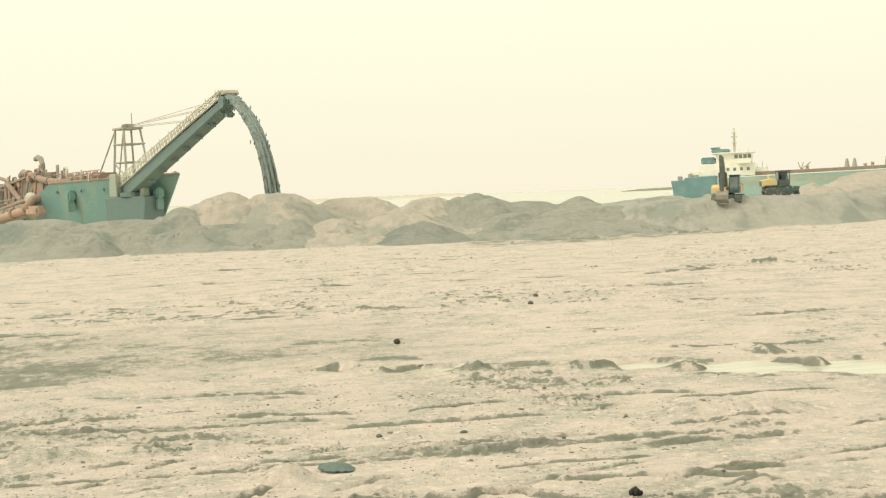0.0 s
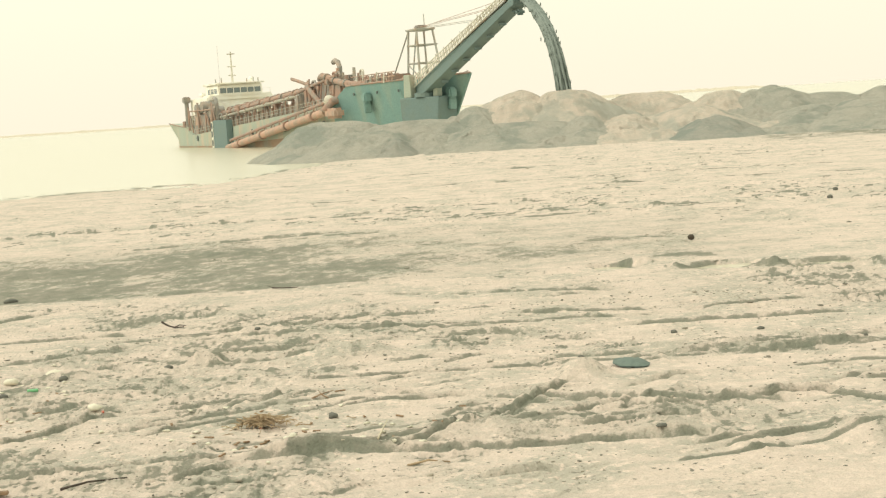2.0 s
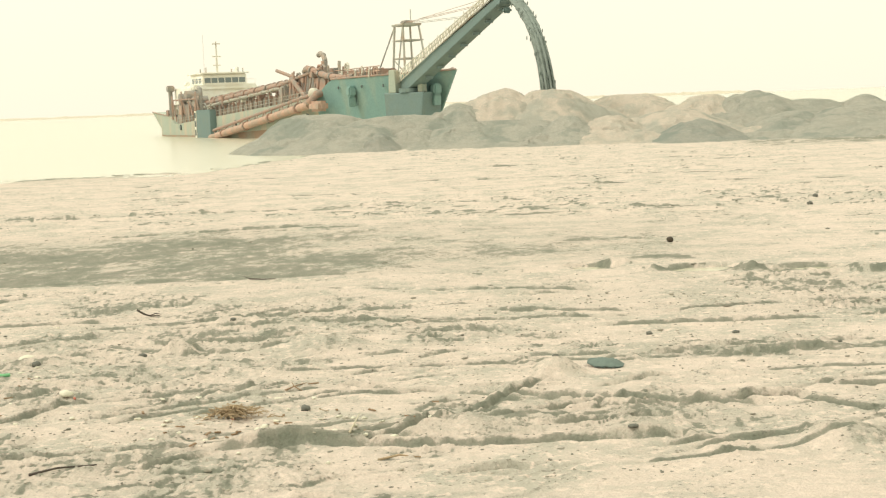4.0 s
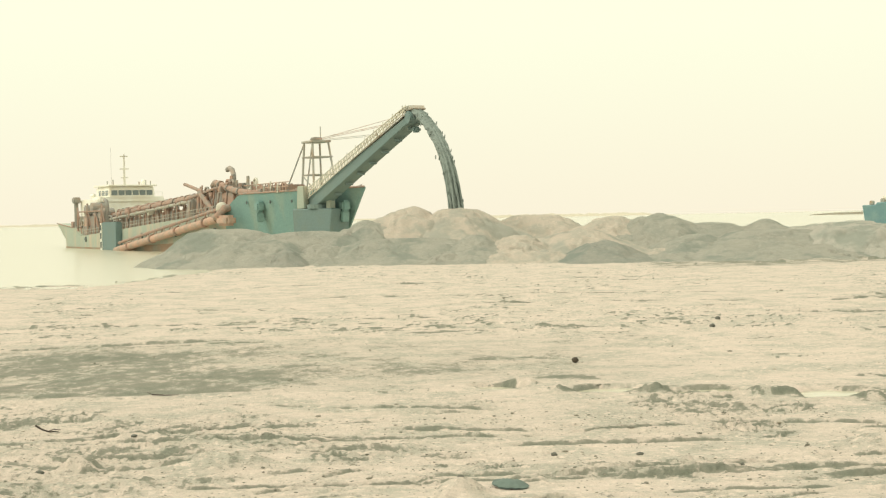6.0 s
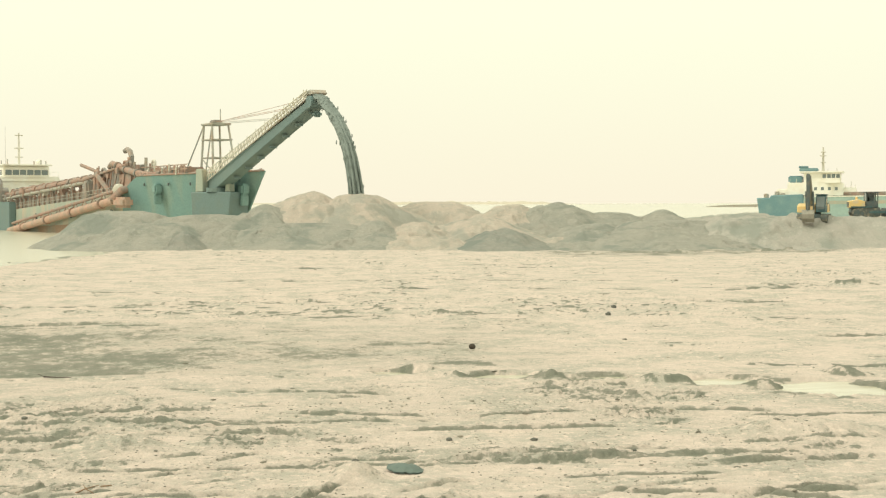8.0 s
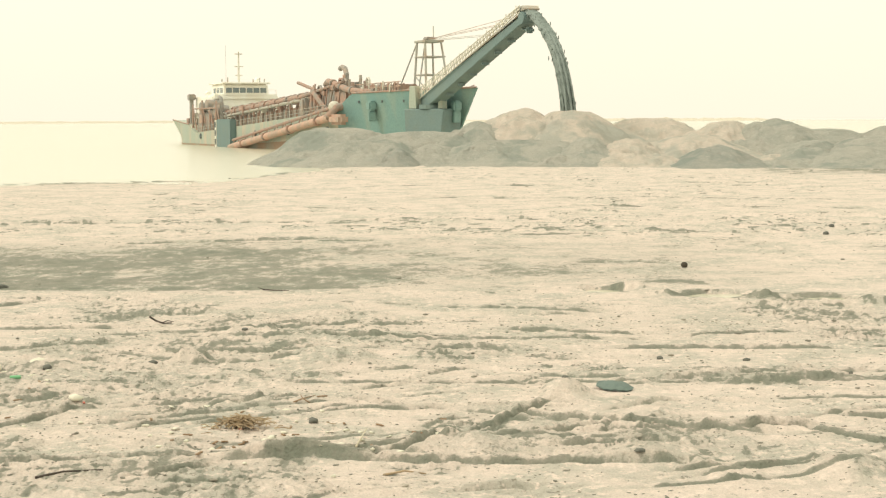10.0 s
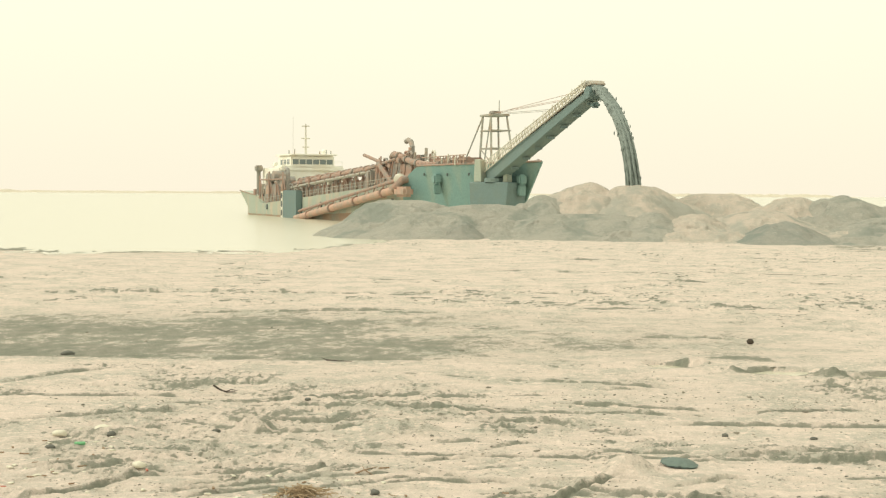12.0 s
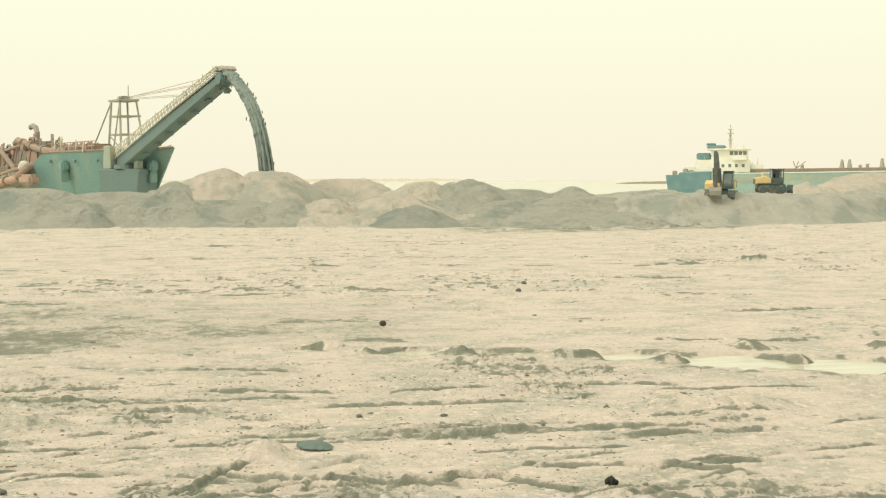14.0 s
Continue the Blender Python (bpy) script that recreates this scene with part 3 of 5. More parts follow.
# ---------- sand heaps ----------
def heap(x, y, rx, ry, h, mat, label, seed, soft=0.3, turn=0.0, base=0.0, ridge=0.0, lean=0.0):
    """A tipped heap: straight slopes at the angle of loose sand, a rounded top and a spread toe.
    ridge: half the length of a level crest; lean: how far the top is pushed sideways."""
    nu, nr = 210, 80
    a, s = np.meshgrid(np.linspace(0, 2 * np.pi, nu, endpoint=False), np.linspace(0.001, 1.25, nr))
    wob = 1 + 0.14 * fbm(np.cos(a) * 1.3 + 5, np.sin(a) * 1.3 + 5, 3, seed) + 0.035 * fbm(np.cos(a) * 6 + 5, np.sin(a) * 6 + 9, 3, seed + 9)
    px = np.cos(a) * s * rx * wob + ridge * np.clip(1.5 * np.cos(a), -1, 1) * np.clip(s * 6, 0, 1)
    py = np.sin(a) * s * ry * wob
    full = math.sqrt(1 + soft**2)
    cone = (full - np.sqrt(s**2 + soft**2)) / (full - soft)
    toe = 0.07 * np.exp(-(((s - 1.0) / 0.16) ** 2))
    body = np.clip(s * 2.2, 0, 1) * np.clip(1.25 - s, 0, 1)
    low = fbm(px / (0.5 * rx) + seed, py / (0.5 * ry), 3, seed + 3)
    slip = fbm(px / 2.6 + seed, py / 2.2, 5, seed + 5)
    z = h * (np.maximum(cone, -0.4) + toe) + body * (0.22 * h * low + 0.5 * slip)
    # small scarps where the surface slid, and crumbs below them
    edge = fbm(px / 3.2 + 0.4 * z + seed, py / 2.6, 5, seed + 7)
    z = z - body * 0.42 * sstep(-0.02, 0.04, edge) * sstep(-0.1, 0.2, fbm(px / 4 + 3, py / 4, 3, seed + 8))
    z = z + body * (0.24 * fbm(px / 0.7, py / 0.7, 4, seed + 11) + 0.1 * fbm(px * 0.9 + py * 0.2, py / 3.0, 3, seed + 12))
    px = px + lean * np.clip(cone, 0, 1)
    me = bpy.data.meshes.new("sand_heap")
    i = np.arange(nr * nu).reshape(nr, nu)
    nxt = np.roll(i, -1, axis=1)
    quads = np.stack([i[:-1], i[1:], nxt[1:], nxt[:-1]], -1).reshape(-1, 4)
    me.from_pydata(np.stack([px, py, z], -1).reshape(-1, 3).tolist(), [], quads.tolist())
    me.polygons.foreach_set("use_smooth", np.ones(len(quads), bool))
    me.materials.append(mat)
    if sum(p.normal.z for p in me.polygons) < 0:
        me.flip_normals()
    ob = new("sand_heap", me)
    ob.matrix_basis = pose(x, y, base - 0.05, 0, 0, turn)
    return tagged(ob, label, "sand heap", "sand heaps along the shore")


GREY, DRY = "grey damp sand heap with slumped sides", "pale dry sand heap with a rounded crest"
BIG = "tall pale sand heap under the falling sand"
# far row
heap(6.4, 176, 11.0, 11, 6.3, HEAP_DRY, BIG, 301, 0.42)
heap(11.6, 174.5, 10.5, 11, 5.85, HEAP_DRY, BIG, 302, 0.5, ridge=0.8)
heap(21.6, 185, 11, 10, 5.0, HEAP_DRY, DRY, 303, 0.5, ridge=1.0)
heap(29.9, 178, 8.5, 9, 4.65, HEAP_DRY, DRY, 304, 0.4)
heap(35.2, 176, 9.0, 10, 4.95, HEAP_GREY, GREY, 305, 0.12)
heap(40.8, 175, 9, 9, 3.75, HEAP_GREY, GREY, 306, 0.35, ridge=2.0)
heap(47.2, 173, 9, 9, 4.05, HEAP_GREY, GREY, 307, 0.15)
# middle row
heap(0.9, 174, 7.8, 10, 4.8, HEAP_GREY, GREY, 308, 0.38)
heap(-6.2, 173, 8.5, 10, 3.6, HEAP_GREY, GREY, 309, 0.5, ridge=3.0)
heap(-14.3, 176, 10.0, 11, 4.1, HEAP_GREY, GREY, 310, 0.45, ridge=1.0)
heap(34.5, 172, 7, 6, 2.6, HEAP_GREY, GREY, 323, 0.4, ridge=3.0)
# front row
heap(-10.9, 167, 7.4, 9, 2.75, HEAP_GREY, GREY, 321, 0.45, ridge=1.2)
heap(-4.4, 165, 5.0, 7, 2.3, HEAP_GREY, GREY, 325, 0.4)
heap(-17.8, 169, 5.2, 7, 1.6, HEAP_GREY, GREY, 326, 0.4)
heap(-7.7, 160.5, 3.0, 4.0, 2.0, HEAP_DARK, GREY, 312, 0.2)
heap(5.0, 165, 8.2, 9.5, 2.75, HEAP_GREY, "long grey bank of sand with a level dark crest", 313, 0.1, ridge=3.4)
heap(0.4, 163, 4.6, 6.5, 2.2, HEAP_GREY, GREY, 314, 0.35)
heap(12.6, 163, 5.4, 9.5, 2.95, HEAP_GREY, GREY, 315, 0.16)
heap(16.9, 163, 6.6, 10, 2.85, HEAP_DRY, DRY, 316, 0.22)
heap(24.6, 165.5, 9.5, 12, 3.35, HEAP_DRY, DRY, 317, 0.2)
heap(25.4, 155.5, 5.8, 8.5, 2.3, HEAP_DARK, "dark damp sand heap with a sharp crest", 318, 0.12)
heap(36.8, 162, 7.0, 14, 2.6, HEAP_GREY, GREY, 319, 0.25, ridge=0.6)
heap(34.0, 158, 5.0, 9, 1.3, HEAP_DRY, "low pale spill of sand between heaps", 324, 0.3, turn=35)
heap(44.0, 160, 9.0, 13, 2.9, HEAP_GREY, GREY, 320, 0.4, ridge=2.5)

# small tipped loads against the foot of the row
_hr = random.Random(31)
for x, y, r, h in ((-15.5, 164, 3.4, 0.9), (-3.2, 160.5, 3.0, 0.9), (9.4, 158.0, 3.8, 1.2), (14.8, 156.0, 3.2, 1.1), (19.8, 155.5, 3.6, 1.2), (31.4, 152.5, 3.4, 0.8), (41.0, 150.5, 4.2, 0.9), (48.0, 151, 4.4, 1.0)):
    heap(x, y, r, r * 1.2, h, HEAP_DRY if 14 < x < 24 else HEAP_GREY, "small tipped load of sand against larger heaps", int(500 + 13 * x), 0.3)


def berm():
    """The long levelled bank on which the machines stand."""
    nx, ny = 420, 130
    u, v = np.meshgrid(np.linspace(0, 1, nx), np.linspace(-1, 1, ny))
    cx = 44 + 90 * u
    cy = 163 + 12 * sstep(0.3, 0.8, u) + 62 * np.clip(u - 0.25, 0, 1) ** 1.2
    wide = 15 + 5 * u
    y = cy + v * wide + 1.5 * fbm(cx / 6, v * 3, 3, 401)
    x = cx + 0.4 * v * wide * u
    lip = 1 - sstep(0.5, 1.0, np.abs(v))
    dug = sstep(-0.05, 0.06, fbm(x / 4.5, y / 4, 5, 405))
    z = 3.1 * lip * sstep(0, 0.06, u) * (1 - sstep(0.96, 1, u)) + lip * (0.5 * fbm(x / 5, y / 5, 4, 402) + 0.25 * fbm(x / 1.4, y / 1.4, 5, 403) + 0.12 * fbm(x / 0.5, y / 0.5, 3, 406) - 0.6 * dug * (1 - 0.5 * lip) + 0.3 * (0.5 - np.abs(fbm(x / 1.8, y / 1.8, 4, 407)))) - 0.3 * (1 - lip)
    z = z - 0.35 * sstep(0.18, 0.3, u) * lip
    me = bpy.data.meshes.new("sand_bank")
    i = np.arange(nx * ny).reshape(ny, nx)
    quads = np.stack([i[:-1, :-1], i[:-1, 1:], i[1:, 1:], i[1:, :-1]], -1).reshape(-1, 4)
    me.from_pydata(np.stack([x, y, z], -1).reshape(-1, 3).tolist(), [], quads.tolist())
    me.polygons.foreach_set("use_smooth", np.ones(len(quads), bool))
    me.materials.append(HEAP_BANK)
    tagged(new("sand_bank", me), "long levelled bank of grey dredged sand", "sand bank")


berm()
heap(83.5, 189, 7, 9, 4.4, HEAP_DRY, DRY, 330, 0.5)
heap(93, 200, 10, 9, 4.4, HEAP_DRY, DRY, 331, 0.4)
heap(112, 228, 17, 12, 5.8, HEAP_DRY, DRY, 332, 0.4)
for k in range(9):
    x = 52 + k * 4.1
    heap(x, 153 + max(0, x - 60) * 0.78 + _hr.uniform(-2, 2), _hr.uniform(2.2, 4.6), _hr.uniform(3, 5), _hr.uniform(0.7, 1.8), HEAP_BANK, "small slumped load of grey sand on the bank", 800 + k * 17, 0.25, base=_hr.uniform(-0.1, 0.1))
heap(74, 164, 9, 8, 2.2, HEAP_BANK, GREY, 333, 0.5, ridge=2)
heap(88, 183, 10, 8, 2.5, HEAP_BANK, GREY, 334, 0.5, ridge=2)

# ---------- the dredger ----------
SHIP = pose(-55.2, 331.26, 0, 0, 0, -65.75)
ship = thing("dredger_ship", SHIP, "green sand dredger with rusty deck gear and raised conveyor", "ship")
LEN, HALF = 136.8, 9.0


def half_breadth(u, low):
    bow = LEN - 8.5 * low
    w = HALF
    if u > 103:
        w *= max(0.0, 1 - ((u - 103) / (bow - 103)) ** 1.4)
    if u < 10:
        w *= 0.78 + 0.22 * min(1, max(0, (u + 13)) / 20)
    return max(w, 0.12)


def sheer(u):
    """The height of the hull's upper edge."""
    if u < 10:
        return 5.1 - 0.04 * (u + 13)
    if u < 15:
        return 4.2 - (u - 10) * 0.36
    if u < 104:
        return 2.4 + (u - 15) * 0.045
    if u < 109:
        return 6.4 + (u - 104) * 0.5
    return 8.9 + (u - 109) * 0.012


def hull_band(z0, z1, ua=-99, ub=999):
    """The shell between two heights given as functions of u; closed by both sides."""
    b = bmesh.new()
    us = np.r_[np.linspace(-13, 16, 18), np.linspace(20, 104, 20), np.linspace(105.5, LEN - 0.1, 24)]
    us = us[(us >= ua) & (us <= ub)]
    rings = []
    for u in us:
        lo, hi = z0(u), z1(u)
        row = []
        for side in (-1, 1):
            col = []
            for k in range(5):
                f = k / 4
                z = lo + (hi - lo) * f
                low = min(1, max(0, 1 - z / max(sheer(u), 0.1)))
                uu = u if u < 96 else 96 + (u - 96) * (1 - 8.5 / 38.5 * low)
                if u < 0:
                    uu = u - u * 0.85 * low
                flare = 1 - (0.16 * low if 96 < u else 0)
                col.append(b.verts.new((uu, side * half_breadth(u, 0) * flare, z)))
            row.append(col)
        rings.append(row)
    for p, q in zip(rings, rings[1:]):
        for s in range(2):
            for k in range(4):
                f = (p[s][k], q[s][k], q[s][k + 1], p[s][k + 1])
                b.faces.new(f if s == 0 else f[::-1])
    for end in (rings[0], rings[-1]):
        for k in range(4):
            b.faces.new((end[0][k], end[0][k + 1], end[1][k + 1], end[1][k]))
    for p, q in zip(rings, rings[1:]):
        b.faces.new((p[0][4], q[0][4], q[1][4], p[1][4]))
    bmesh.ops.recalc_face_normals(b, faces=b.faces[:])
    return b


boot = lambda u: 0.25 + max(0.0, (u - 40)) * 0.03
hull = part("hull", hull_band(boot, sheer, 104), HULL, ship, "sea-green steel bow plating with stains")
part("after_hull", hull_band(boot, sheer, -99, 104), HULL_PALE, hull, "paler green side plating")
part("lower_hull", hull_band(lambda u: -1.5, lambda u: boot(u) - 0.004), HULL_LOW, hull, "brown worn antifouling below the waterline")
# rails along the edge of the forecastle and poop
for k in range(26):
    u = 108 + k
    for side in (-1, 1):
        w = side * max(0.1, half_breadth(u, 0) - 0.2)
        part("rail_post", tube([(u, w, sheer(u)), (u, w, sheer(u) + 0.5)], 0.05, 5), RUST, ship)
for u0, u1 in ((109, LEN - 0.2), (-13, 10)):
    part("rubbing_strake", tube([(u, -half_breadth(u, 0), sheer(u) + 0.05) for u in np.linspace(u0, u1, 26)], 0.14, 6), RUST, ship)
# working rail along the low main deck
for k in range(58):
    u = 17 + k * 1.5
    part("rail_post", tube([(u, -8.8, sheer(u)), (u, -8.8, sheer(u) + 1.1)], 0.06, 5), STEEL_GREY, ship)
for dz in (0.55, 1.1):
    part("deck_rail", tube([(u, -8.8, sheer(u) + dz) for u in np.linspace(17, 103, 12)], 0.05, 5), STEEL_GREY, ship)

# hopper walls and pipelines
hop = bmesh.new()
prism([(26, 2.4), (100, 5.6), (100, 8.0), (30, 5.2)], -6.5, 6.5, 0.1, hop)
hopper = part("hopper_wall", hop, DARK_DECK, ship, "dark rust-streaked hopper wall")
for k in range(24):
    u = 31 + k * 2.9
    zt = 5.2 + (u - 30) * 0.04
    part("hopper_rib", box(u - 0.15, -6.95, zt - 2.6, u + 0.15, -6.5, zt + 0.1, 0.03), RUST, hopper)
for y, z0, z1, r in ((-6.2, 6.4, 9.2, 0.5), (-5.0, 7.2, 9.6, 0.35), (-7.2, 5.6, 8.5, 0.28), (-3.6, 7.6, 9.9, 0.3)):
    t = tube([(30 + k * 7.0, y, z0 + (z1 - z0) * k / 8) for k in range(9)], r, 10)
    for k in range(9):
        u = 31 + k * 6.7
        zc = z0 + (z1 - z0) * (u - 30) / 56
        tube([(u - 0.15, y, zc), (u + 0.15, y, zc)], r * 1.4, 10, t)
    part("deck_pipe", t, RUST if r > 0.3 else STEEL_GREY, ship, "rusty flanged deck pipeline")
for k in range(10):
    u = 32 + k * 6.2
    zt = 6.2 + (u - 30) * 0.05
    beam = part("pipe_trestle", tube([(u, -7.6, zt - 0.4), (u, -3.2, zt - 0.4)], 0.12, 5), RUST, ship)
    for y in (-7.3, -3.4):
        part("trestle_leg", tube([(u, y, 3), (u, y, zt)], 0.12, 5), RUST, beam)

# bridge house aft
house = part("bridge_house", box(8, -7.0, 4, 22, 7.0, 9.9, 0.15), WHITE, ship, "white-painted bridge house with rust streaks")
wheel = part("wheelhouse", box(12, -4.6, 9.9, 22.6, 4.6, 12.4, 0.25), WHITE, ship, "white wheelhouse with a band of windows")
for k in range(6):
    y = -4.3 + k * 1.45
    part("window", box(22.58, y, 10.6, 22.68, y + 1.25, 11.6, 0.02), WINDOW, wheel, "dark forward window")
for k in range(3):
    u = 14 + k * 2.6
    part("window", box(u, -4.66, 10.6, u + 1.9, -4.56, 11.6, 0.02), WINDOW, wheel)
part("roof", box(11.2, -5.0, 12.4, 23.2, 5.0, 12.7, 0.08), WHITE, wheel)
part("bridge_wing", box(17, -6.6, 9.3, 22.4, 6.6, 10.3, 0.08), WHITE, ship)
for k in range(4):
    part("porthole", tube([(22.0, -5 + k * 3.2, 7.6), (22.08, -5 + k * 3.2, 7.6)], 0.35, 12), WINDOW, house)
mast = part("radar_mast", tube([(17, 0, 12.7), (17, 0, 19.2)], 0.24, 8, None, 0.12), STEEL_PALE, ship, "pale lattice radar mast")
for z, w in ((14.2, 1.4), (16.0, 1.7), (18.6, 1.5)):
    part("crosstree", box(16.85, -w * 0.55, z, 17.15, w * 0.55, z + 0.2, 0.03), STEEL_PALE, mast)
part("flag_staff", tube([(15, -2.2, 12.7), (15, -2.2, 20.6)], 0.03, 5), STEEL_GREY, mast)
for y, h in ((-4.4, 0.8), (-3.2, 1.1), (2.2, 0.7), (3.6, 1.0), (4.6, 0.8)):
    part("aerial", tube([(20, y, 12.7), (20, y, 12.7 + h)], 0.14, 6), STEEL_GREY, wheel)
dome = bmesh.new()
bmesh.ops.create_icosphere(dome, subdivisions=2, radius=0.5, matrix=Matrix.Translation((18, 3.6, 13.4)))
part("radome", dome, WHITE, wheel)

# gear on the stern quarter
part("deck_crane", tube([(8.5, -8, 4.2), (8.5, -8, 9.4)], 0.45, 8), DARK_DECK, ship, "dark davit post on the stern quarter")
part("davit_head", box(7.6, -8.7, 9.2, 9.6, -7.3, 10.5, 0.2), DARK_DECK, ship)
part("winch_house", box(14, -8.2, 2.2, 27, -5.2, 6.6, 0.3), DARK_DECK, ship, "dark winch house below the bridge")
for u, z in ((17, 7.6), (22, 8.1), (28, 6.9)):
    part("winch_drum", tube([(u, -8.3, z), (u, -5.4, z)], 1.1, 14), DARK_DECK, ship)
aft = bmesh.new()
for u, zt in ((12, 8.2), (20, 9.0), (26, 7.6), (31, 8.8)):
    tube([(u, -8.6, 2.6), (u, -8.6, zt)], 0.22, 6, aft)
    tube([(u, -8.6, zt), (u + 3, -8.6, 3)], 0.15, 6, aft)
tube([(12, -8.6, 7.4), (31, -8.6, 7.4)], 0.15, 6, aft)
part("gantry", aft, RUST, ship, "rusty overside gantry frame")
part("vent_cowl", tube([(31, -7.5, 4), (31, -7.5, 8.6), (30.6, -7.5, 9.3), (29.4, -7.5, 9.6)], 0.4, 8), DARK_DECK, ship)

# draught-marked slide box and suction pipe on the ship's side
slide = part("slide_box", box(37, -10.2, -0.4, 47, -9.0, 5.2, 0.15), BOOM, ship, "dark green overside slide box")
part("mark_board", box(36.0, -10.3, -0.3, 37.0, -9.2, 5.0, 0.04), WHITE, slide)
for z in (0.9, 2.6, 4.2):
    part("mark", box(36.1, -10.36, z - 0.6, 36.9, -10.29, z + 0.5, 0.01), BLACK, slide)
suction = part("suction_pipe", tube([(47, -10.2, -0.1), (104, -10.0, 5.3)], 0.62, 14), RUST_RED, ship, "haze-paled red suction pipe slung along the side")
part("pipe_girder", tube([(49, -10.2, 1.3), (104, -10.0, 6.7)], 0.25, 6), RUST, suction)
for k in range(24):
    f = k / 23
    u, z = 50 + 53 * f, 0.6 + 5.2 * f
    part("lacing_bar", tube([(u, -10.2, z), (u + (1.1 if k % 2 else -1.1), -10.2, z + 0.85)], 0.09, 5), RUST, suction)
for f in (0.15, 0.4, 0.65, 0.9):
    u, z = 47 + 57 * f, -0.1 + 5.4 * f
    part("pipe_flange", tube([(u, -10.15, z), (u + 0.6, -10.15, z + 0.06)], 0.8, 14), RUST, suction)
elbow = part("trunnion_box", box(105, -10.6, 4.2, 110, -9.0, 5.8, 0.4), RUST_RED, ship, "red-oxide pipe trunnion on the hull side")
part("trunnion_elbow", tube([(103, -10, 5.4), (105, -10, 5.9), (105.6, -9.4, 6.8), (105.6, -7, 7.4)], 0.6, 12), RUST, ship)

# machinery amidships, before the forecastle
for u0, u1, y, z0, z1, m in ((86, 91, -6, 6, 9.3, RUST), (91, 98, -5.5, 7, 9.9, DARK_DECK), (98, 104, -5.8, 7, 9.7, RUST), (84, 86, -7, 5, 8.6, DARK_DECK)):
    part("pump_house", box(u0, y - 1.4, z0, u1, y + 3.5, z1, 0.35), m, ship, "rusty pump housing")
for u, y, z0, z1, r in ((92, -6, 9.6, 11.6, 0.35), (94.5, -5, 9.8, 11.0, 0.8), (102, -5.5, 9.6, 10.8, 0.45), (106, -5, 9, 10.9, 0.3)):
    part("valve_tower", tube([(u, y, z0), (u, y, z1)], r, 10, None, r * 0.6), RUST, ship)
part("vent_cowl", tube([(97.8, -5, 10), (97.8, -5, 12.2), (97.2, -5, 13.0), (96.0, -5, 13.3), (95.0, -5, 13.1)], 0.42, 10), DARK_DECK, ship, "dark curved ventilator cowl")
rig = bmesh.new()
for u in np.linspace(84, 100, 9):
    tube([(u, -7.4, 6), (u + 1.7 * math.sin(3.1 * u), -7.2, 9.6 + 1.2 * math.sin(5.3 * u))], 0.14, 5, rig)
tube([(80, -7.3, 8.6), (102, -7.3, 10.8)], 0.22, 6, rig)
tube([(80, -7.3, 11.2), (108, -6, 6.4)], 0.3, 6, rig)
part("handling_frame", rig, RUST, ship, "tangle of rusty hoist frames")
fr = bmesh.new()
for k in range(14):
    u = 104 + k * 1.35
    tube([(u, -5.6, sheer(u)), (u, -5.6, sheer(u) + 1.3)], 0.08, 5, fr)
for dz in (0.65, 1.3):
    tube([(104, -5.6, 9 + dz), (122.5, -5.6, 9.1 + dz)], 0.08, 5, fr)
part("forecastle_rail", fr, RUST_RED, ship)
for u0, u1, h in ((104, 108, 1.3), (109, 113, 0.9), (115, 119, 1.2)):
    part("deck_locker", box(u0, -4.5, 8.8, u1, -1.5, 8.9 + h, 0.15), RUST, ship)

# discharge pipe, winches and a leaning trestle by the forecastle
bend = part("discharge_pipe", tube([(92.5, -6.6, 10.6), (94, -6.8, 11.0), (96, -6.9, 10.9), (104, -7.2, 9.6), (111, -7.0, 9.0), (113, -6.0, 9.1)], 0.5, 14), RUST, ship, "fat rusty discharge pipe sloping to the bow")
for u, z in ((97.5, 10.65), (101.5, 10.0), (106.5, 9.4)):
    part("pipe_collar", tube([(u - 0.15, -7.1, z + 0.02), (u + 0.15, -7.1, z - 0.03)], 0.68, 14), DARK_DECK, bend)
swan = part("swivel_joint", lump(0.95, 0.95, 0.95, 2, 0.06, 3), STEEL_PALE, ship, "pale round swivel joint of the pipe")
swan.location = (104.2, -9.3, 6.9)
smooth(swan)
trestle = part("gantry_beam", tube([(88.6, -7.6, 9.6), (95.5, -7.6, 6.4)], 0.42, 8), RUST, ship, "leaning rusty pipe gantry on the deck edge")
for u, z in ((87.8, 10.0), (89.4, 9.8), (91.6, 9.0)):
    part("gantry_leg", tube([(u, -7.5, 4.8), (u, -7.5, z)], 0.24, 6), RUST, trestle)
part("gantry_brace", tube([(87.8, -7.5, 6.2), (91.6, -7.5, 8.6)], 0.12, 6), RUST, trestle)
for u in (108.5, 112.0, 115.2):
    w_ = part("mooring_winch", tube([(u, -4.6, 9.5), (u, -2.2, 9.5)], 0.6, 14), DARK_DECK, ship, "dark mooring winch on the forecastle")
    for y in (-4.6, -2.2):
        part("winch_flange", tube([(u, y - 0.08, 9.5), (u, y + 0.08, 9.5)], 0.85, 14), RUST, w_)
for u, h in ((108, 1.2), (110.5, 1.5), (113.6, 1.0), (116.4, 1.6), (119.2, 1.1)):
    part("deck_stanchion", tube([(u, -6.0, 8.9), (u + 0.1, -6.0, 9.0 + h)], 0.12, 6), STEEL_PALE, ship)
